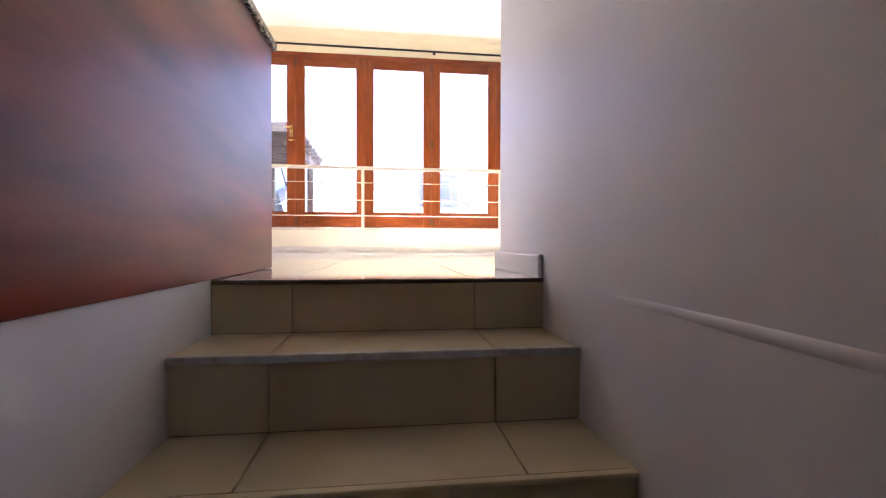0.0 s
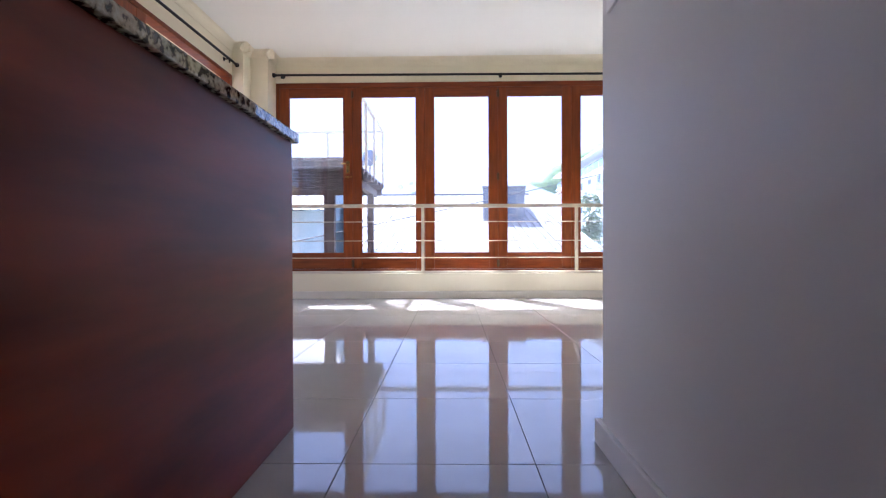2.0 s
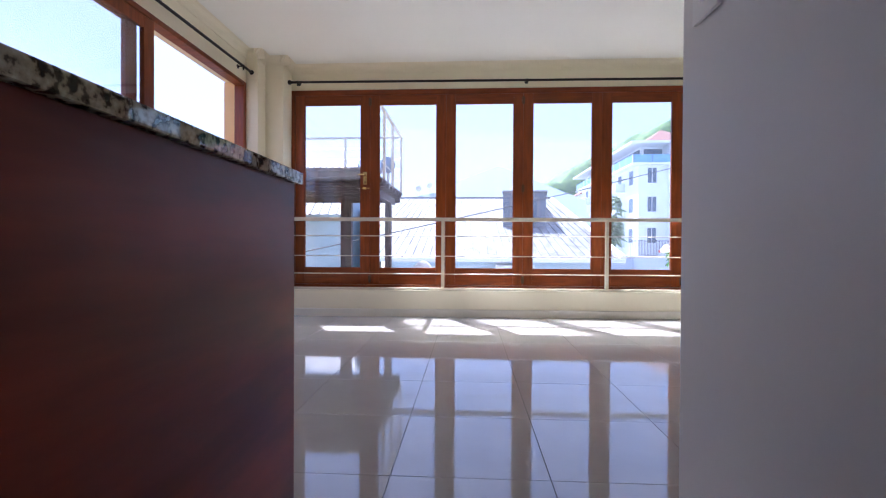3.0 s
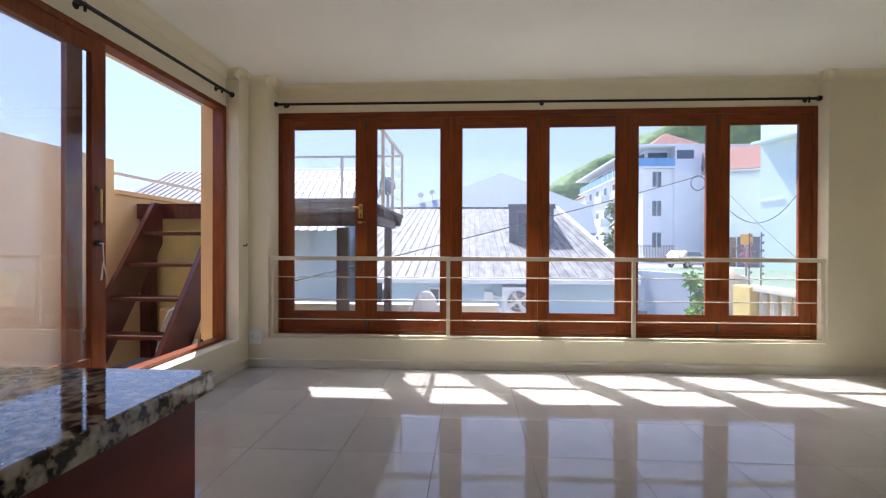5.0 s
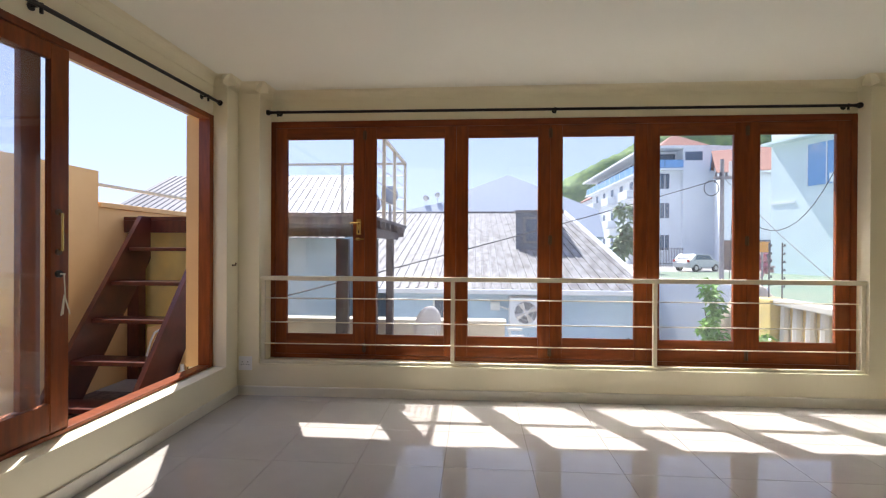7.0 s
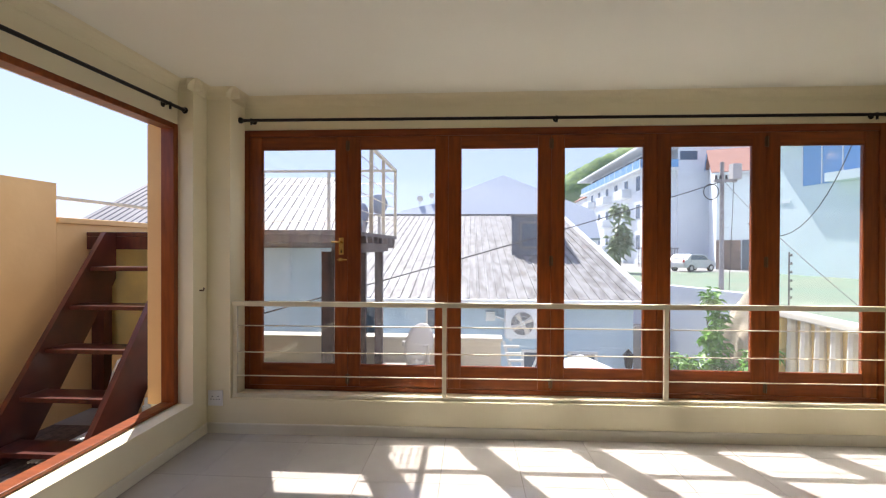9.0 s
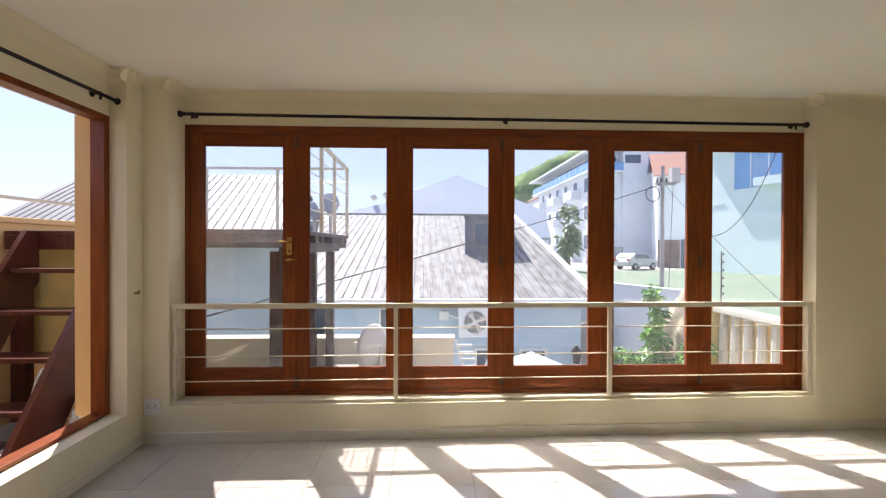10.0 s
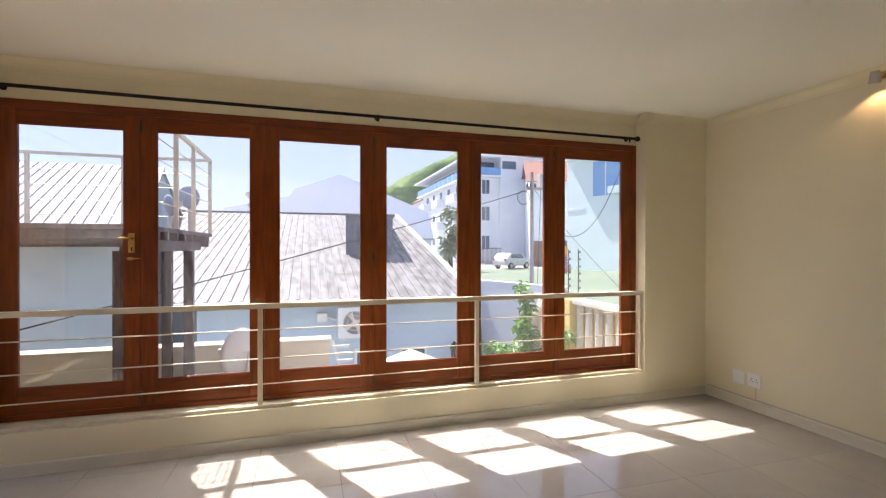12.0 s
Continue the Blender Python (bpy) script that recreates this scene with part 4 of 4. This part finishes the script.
def leafy(name, label, cat, centre, size, count, leaf, mat, trunk, seed, tr=0.1):
    rnd = random.Random(seed)
    t = thing(name, label, cat, (0, 0, 0))
    x, y, z = centre
    tb = BM()
    tube(tb, trunk, (x, y, z), tr, 8, tr * 0.5)
    for _ in range(6):
        q = Vector((rnd.uniform(-1, 1) * size[0], rnd.uniform(-1, 1) * size[1], rnd.uniform(-0.7, 0.8) * size[2])) * 0.7
        tube(tb, (x, y, z - size[2] * 0.4), Vector(centre) + q, tr * 0.3, 5, tr * 0.12)
    part("trunk", tb, M_bark, t)
    cl = [Vector((rnd.gauss(0, 0.42) * size[0], rnd.gauss(0, 0.42) * size[1], rnd.uniform(-1, 1) * size[2])) for _ in range(14)]
    vs, fs = [], []
    for _ in range(count):
        c = rnd.choice(cl) + Vector((rnd.gauss(0, 0.2) * size[0], rnd.gauss(0, 0.2) * size[1], rnd.gauss(0, 0.14) * size[2])) + Vector(centre)
        d = Vector((rnd.uniform(-1, 1), rnd.uniform(-1, 1), rnd.uniform(-0.6, 0.5))).normalized()
        s = d.cross(Vector((0, 0, 1))).normalized()
        l, w = leaf * rnd.uniform(0.6, 1.2), leaf * rnd.uniform(0.16, 0.26)
        k = len(vs)
        vs += [c, c + d * l * 0.5 + s * w + Vector((0, 0, l * 0.08)), c + d * l - Vector((0, 0, l * 0.25)), c + d * l * 0.5 - s * w + Vector((0, 0, l * 0.08))]
        fs.append((k, k + 1, k + 2, k + 3))
    me = bpy.data.meshes.new("crown")
    me.from_pydata([tuple(v) for v in vs], [], fs)
    me.materials.append(mat)
    cr = new("crown", me)
    cr.parent = t
    cr["kind"] = "stuff"
    return t


leafy("tree", "leafy bright green tree by the pole", "tree", (4.6, 9.6, -0.2), (0.20, 0.2, 0.85), 420, 0.25, M_leaf, (4.57, 9.6, -3), 1, 0.05)
leafy("bush", "bright green bush behind the boundary wall", "bush", (4.35, 9.2, -0.95), (0.8, 0.4, 0.26), 800, 0.2, M_leaf, (4.35, 9.2, -3), 2, 0.04)
leafy("bush", "bright green bush beside the balustrade", "bush", (4.5, 8.1, -0.55), (0.25, 0.25, 0.35), 300, 0.16, M_leaf, (4.5, 8.1, -3), 3, 0.03)
leafy("bush", "pink flowering bush beside the small orange sign", "bush", (7.2, 12.4, 0.85), (0.28, 0.28, 0.25), 260, 0.12, M_pink, (7.2, 12.4, -0.75), 7, 0.03)
leafy("tree", "tall ragged grey-green palm before the apartments", "tree", (11.8, 38, 2.6), (0.85, 0.85, 2.1), 420, 0.8, M_leafd, (11.8, 38, -0.7), 4, 0.2)


# far buildings
def far_window(parent, m, w, h):
    f = part("window", box(BM(), -w / 2 - 0.08, w / 2 + 0.08, -0.04, 0.02, -h / 2 - 0.08, h / 2 + 0.08), M_whitewall, parent)
    f.matrix_basis = m
    p = part("pane", box(BM(), -w / 2, w / 2, -0.06, -0.041, -h / 2, h / 2), M_dkglass, f)
    return f


ap = thing("apartment_building", "white four-storey apartment block with balconies", "apartment building")
part("wall", box(BM(), 20.2, 23.6, 55, 82, -0.8, 10.25), M_whitewall, ap)
part("wall", box(BM(), 23.602, 33, 54.5, 84, -0.8, 13.0), M_whitewall, ap)
part("top_storey", box(BM(), 20.9, 23.6, 56.2, 82, 10.452, 12.7), M_whitewall, ap, "set-back top storey")
part("roof_slab", box(BM(), 19.0, 23.59, 53.9, 84, 12.702, 12.95), M_whitewall, ap)
part("terrace_slab", box(BM(), 19.2, 23.598, 54.1, 83, 10.252, 10.45), M_whitewall, ap)
hip = BM()
low = [hip.verts.new(v) for v in ((21.0, 55.0, 13.002), (27.4, 55.0, 13.002), (27.4, 64.0, 13.002), (21.0, 64.0, 13.002))]
top = [hip.verts.new(v) for v in ((24.2, 58.6, 15.3), (24.2, 60.4, 15.3))]
for f in ((low[0], low[1], top[0]), (low[1], low[2], top[1], top[0]), (low[2], low[3], top[1]), (low[3], low[0], top[0], top[1]), low[::-1]):
    hip.faces.new(f)
part("roof", hip, M_redtile, ap, "terracotta hip roof")
part("eave_board", box(BM(), 20.9, 27.5, 54.38, 54.498, 12.85, 13.05), M_whitewall, ap)
for j in range(6):
    part("window", box(BM(), 20.86, 20.899, 56.6 + 4.2 * j, 60.2 + 4.2 * j, 10.6, 12.45), M_dkglass, ap)
part("window", box(BM(), 21.2, 23.4, 56.16, 56.199, 10.6, 12.4), M_dkglass, ap)
for j in range(12):
    part("glass_panel", box(BM(), 19.25, 19.29, 54.4 + 2.3 * j, 56.6 + 2.3 * j, 10.5, 11.4), M_blueglass, ap)
for j in range(2):
    part("glass_panel", box(BM(), 19.4 + 2.1 * j, 21.4 + 2.1 * j, 54.2, 54.24, 10.5, 11.4), M_blueglass, ap)
for j in range(13):
    part("rail_post", box(BM(), 19.23, 19.31, 54.27 + 2.3 * j, 54.35 + 2.3 * j, 10.451, 11.45), M_whitewall, ap)
for z in (1.95, 5.65, 9.05):
    for j in range(6):
        y = 57.4 + 4.2 * j
        far_window(ap, pose(20.2, y, z, 0, 0, -90), 1.3, 1.7)
        if j % 2 == 1:
            bc = part("balcony", box(BM(), 19.0, 20.199, y - 1.8, y + 1.8, z - 1.35, z - 0.35, 0.12), M_whitewall, ap)
            part("slab", box(BM(), 18.95, 20.199, y - 1.85, y + 1.85, z - 1.5, z - 1.352), M_whitewall, bc)
    w = far_window(ap, pose(21.75, 55, z), 1.0, 1.75)
    part("mullion", box(BM(), -0.03, 0.03, -0.09, -0.061, -0.87, 0.87), M_whitewall, w)
far_window(ap, pose(24.75, 54.5, 11.85), 1.9, 1.0)
fence = thing("metal_fence", "dark metal bar fence before the apartment block", "fence")
for j in range(26):
    part("bar", box(BM(), 17.6 + 0.16 * j, 17.64 + 0.16 * j, 49.98, 50.02, -0.7, 1.35), M_insul, fence)
for z in (-0.35, 1.2):
    part("rail", box(BM(), 17.5, 21.75, 49.93, 49.978, z, z + 0.05), M_insul, fence)
ra = thing("far_house", "small white house with a red roof beyond the apartments", "house")
part("wall", box(BM(), 21.0, 26, 86, 94, -0.8, 10.3), M_whitewall, ra)
part("roof", prism(BM(), [(20.6, 10.302), (26.4, 10.302), (23.5, 12.2)], "y", 85.6, 94.4), M_redtile, ra)
gh = thing("gable_house", "white gabled house with red tile roof", "house")
house = (part("wall", prism(BM(), [(0, -0.7), (13.6, -0.7), (13.6, 8.4), (6.8, 11.6), (0, 8.4)], "x", 0, 9), M_whitewall, gh),
    part("roof", prism(BM(), [(-0.5, 8.22), (6.8, 11.65), (14.1, 8.22), (14.1, 8.42), (6.8, 11.85), (-0.5, 8.42)], "x", -0.45, 9.2), M_redtile, gh),
    part("stone_base", box(BM(), -0.02, 1.95, -0.1, -0.002, -0.7, 2.05), M_stone, gh),
    part("garage_door", box(BM(), 2.05, 6.2, -0.05, -0.002, -0.69, 2.1), M_chim, gh),
    part("barge_board", prism(BM(), [(6.8, 11.42), (14.1, 7.99), (14.1, 8.21), (6.8, 11.64)], "x", -0.46, -0.38), M_blueglass, gh),
    part("gutter", box(BM(), -0.5, 9.2, -0.62, -0.51, 8.2, 8.34), M_whitewall, gh))
for o in house:
    o.matrix_basis = pose(23.1, 45.3, 0, 0, 0, -23)
tq = thing("aqua_building", "pale aqua apartment building with a glazed balcony", "building")
ang = math.degrees(math.atan2(32.5 - 38, 25.7 - 24.1))
tb = part("wall", box(BM(), -1.16, 14, 0, 12, -0.75, 12), M_turq, tq)
tb.matrix_basis = pose(24.1, 38, 0, 0, 0, ang)
tw = part("window", box(BM(), 1.8, 7.5, -0.05, 0.02, 5.95, 9), M_blueglass, tq)
tw.matrix_basis = pose(24.1, 38, 0, 0, 0, ang)
# slab added above the view to cast the diagonal shade on this wall
ro = part("shading_overhang", box(BM(), -1.2, 14, -0.95, -0.01, 9.5, 9.7), M_turq, tq)
ro.matrix_basis = pose(24.1, 38, 0, 0, 0, ang)
for k in range(4):
    mu = part("window_frame", box(BM(), 1.8 + 1.4 * k, 1.88 + 1.4 * k, -0.09, -0.051, 5.95, 9), M_whitewall, tq)
    mu.matrix_basis = pose(24.1, 38, 0, 0, 0, ang)
le = part("ledge", box(BM(), -1.16, 0.9, -0.06, -0.004, 4.8, 5.0), M_whitewall, tq)
le.matrix_basis = pose(24.1, 38, 0, 0, 0, ang)
tc_ = part("balcony", box(BM(), 4.3, 9, -1.2, 0, 5.9, 6.5), M_turq, tq)
tc_.matrix_basis = pose(24.1, 38, 0, 0, 0, ang)

fr = thing("neighbour_house", "long grey metal-roofed house behind the deck", "house")
part("wall", box(BM(), -9.9, -3.3, 11.6, 17, -3, 1.5), M_aquawall, fr)
part("gable", prism(BM(), [(11.2, 1.501), (17.4, 1.501), (14.5, 3.35)], "x", -3.9, -3.62), M_aquawall, fr)
corrugated((-10.0, 10.6, 1.45), (-2.95, 10.6, 1.45), (-3.55, 14.5, 3.5), (-9.9, 14.5, 3.5), 0.22, 0.022, M_roof2, "roof", fr)
part("roof_slope", prism(BM(), [(14.5, 3.47), (18, 1.5), (18, 1.4), (14.5, 3.35)], "x", -9.9, -3.6), M_roof2, fr)
hz = thing("pale_warehouse", "large pale grey gabled building in the haze", "building")
part("wall", box(BM(), -4.5, 7.3, 27.6, 44, -0.7, 1.9), M_whitewall, hz)
wb = BM()
ring = []
for x, z in ((-6.0, 1.9), (7.4, 1.9), (7.5, 3.6), (2.15, 6.2), (-0.75, 4.95), (-1.0, 4.45), (-4.4, 3.6)):
    ring.append(wb.verts.new((x, 27.4 + (z - 1.9) * 1.0, z)))
wb.faces.new(ring)
rf = part("roof", wb, M_haze, hz, "hipped metal roof, haze put into its pale blue-grey")
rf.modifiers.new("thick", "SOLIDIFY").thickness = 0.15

# car
car = thing("car", "silver hatchback parked in the court", "car", (0, 0, 0))
cp = [(-1.95, 0.35), (1.95, 0.35), (2.0, 0.75), (1.15, 0.98), (0.45, 1.45), (-1.25, 1.48), (-1.8, 1.02), (-1.98, 0.8)]
cbm = prism(BM(), cp, "y", -0.82, 0.82)
bmesh.ops.bevel(cbm, geom=list(cbm.edges), offset=0.07, segments=2, affect="EDGES")
part("body", cbm, M_car, car)
part("side_window", prism(BM(), [(-1.3, 1.02), (0.85, 1.0), (0.35, 1.38), (-1.1, 1.4)], "y", -0.835, 0.835), M_dkglass, car)
part("rear_window", prism(BM(), [(-1.755, 1.09), (-1.33, 1.445), (-1.345, 1.46), (-1.77, 1.105)], "y", -0.6, 0.6), M_dkglass, car)
for x in (-1.2, 1.25):
    for y in (-0.76, 0.76):
        w = part("wheel", tube(BM(), (x, y - 0.1, 0.31), (x, y + 0.1, 0.31), 0.31, 18), M_tyre, car)
        part("rim", tube(BM(), (x, y - 0.11, 0.31), (x, y + 0.11, 0.31), 0.18, 12), M_dish, w)
for y in (-0.68, 0.68):
    part("tail_light", box(BM(), -2.0, -1.9, y - 0.1, y + 0.1, 0.8, 1.02, 0.02), M_lamp, car)
car.matrix_basis = pose(19.0, 41.2, -0.68, 0, 0, 28)

# hill
hb = BM()
nx, ny = 280, 60
rows = []
for j in range(ny + 1):
    row = []
    for i in range(nx + 1):
        x, y = -60 + 560 * i / nx, 280 + 160 * j / ny
        u = min(1, max(0, (x + 20) / 60))
        h = u * min(112, 45 + 0.51 * (x - 52)) * math.sin(min(1, 0.25 + j / ny * 6) * math.pi / 2) - 3
        h += (4 * noise.fractal((x / 22, y / 22, 0), 1, 2, 4) + 2.2 * noise.noise((x / 5, y / 5, 3)) + 1.2 * noise.noise((x / 2.4, y / 2.6, 8))) * u
        row.append(hb.verts.new((x, y, h)))
    rows.append(row)
for j in range(ny):
    for i in range(nx):
        hb.faces.new((rows[j][i], rows[j][i + 1], rows[j + 1][i + 1], rows[j + 1][i]))
hill = part("hill", hb, M_hill, None, "green bush-covered hillside in the distance", smooth=True)
tagged(hill, category="hill", kind="structure")
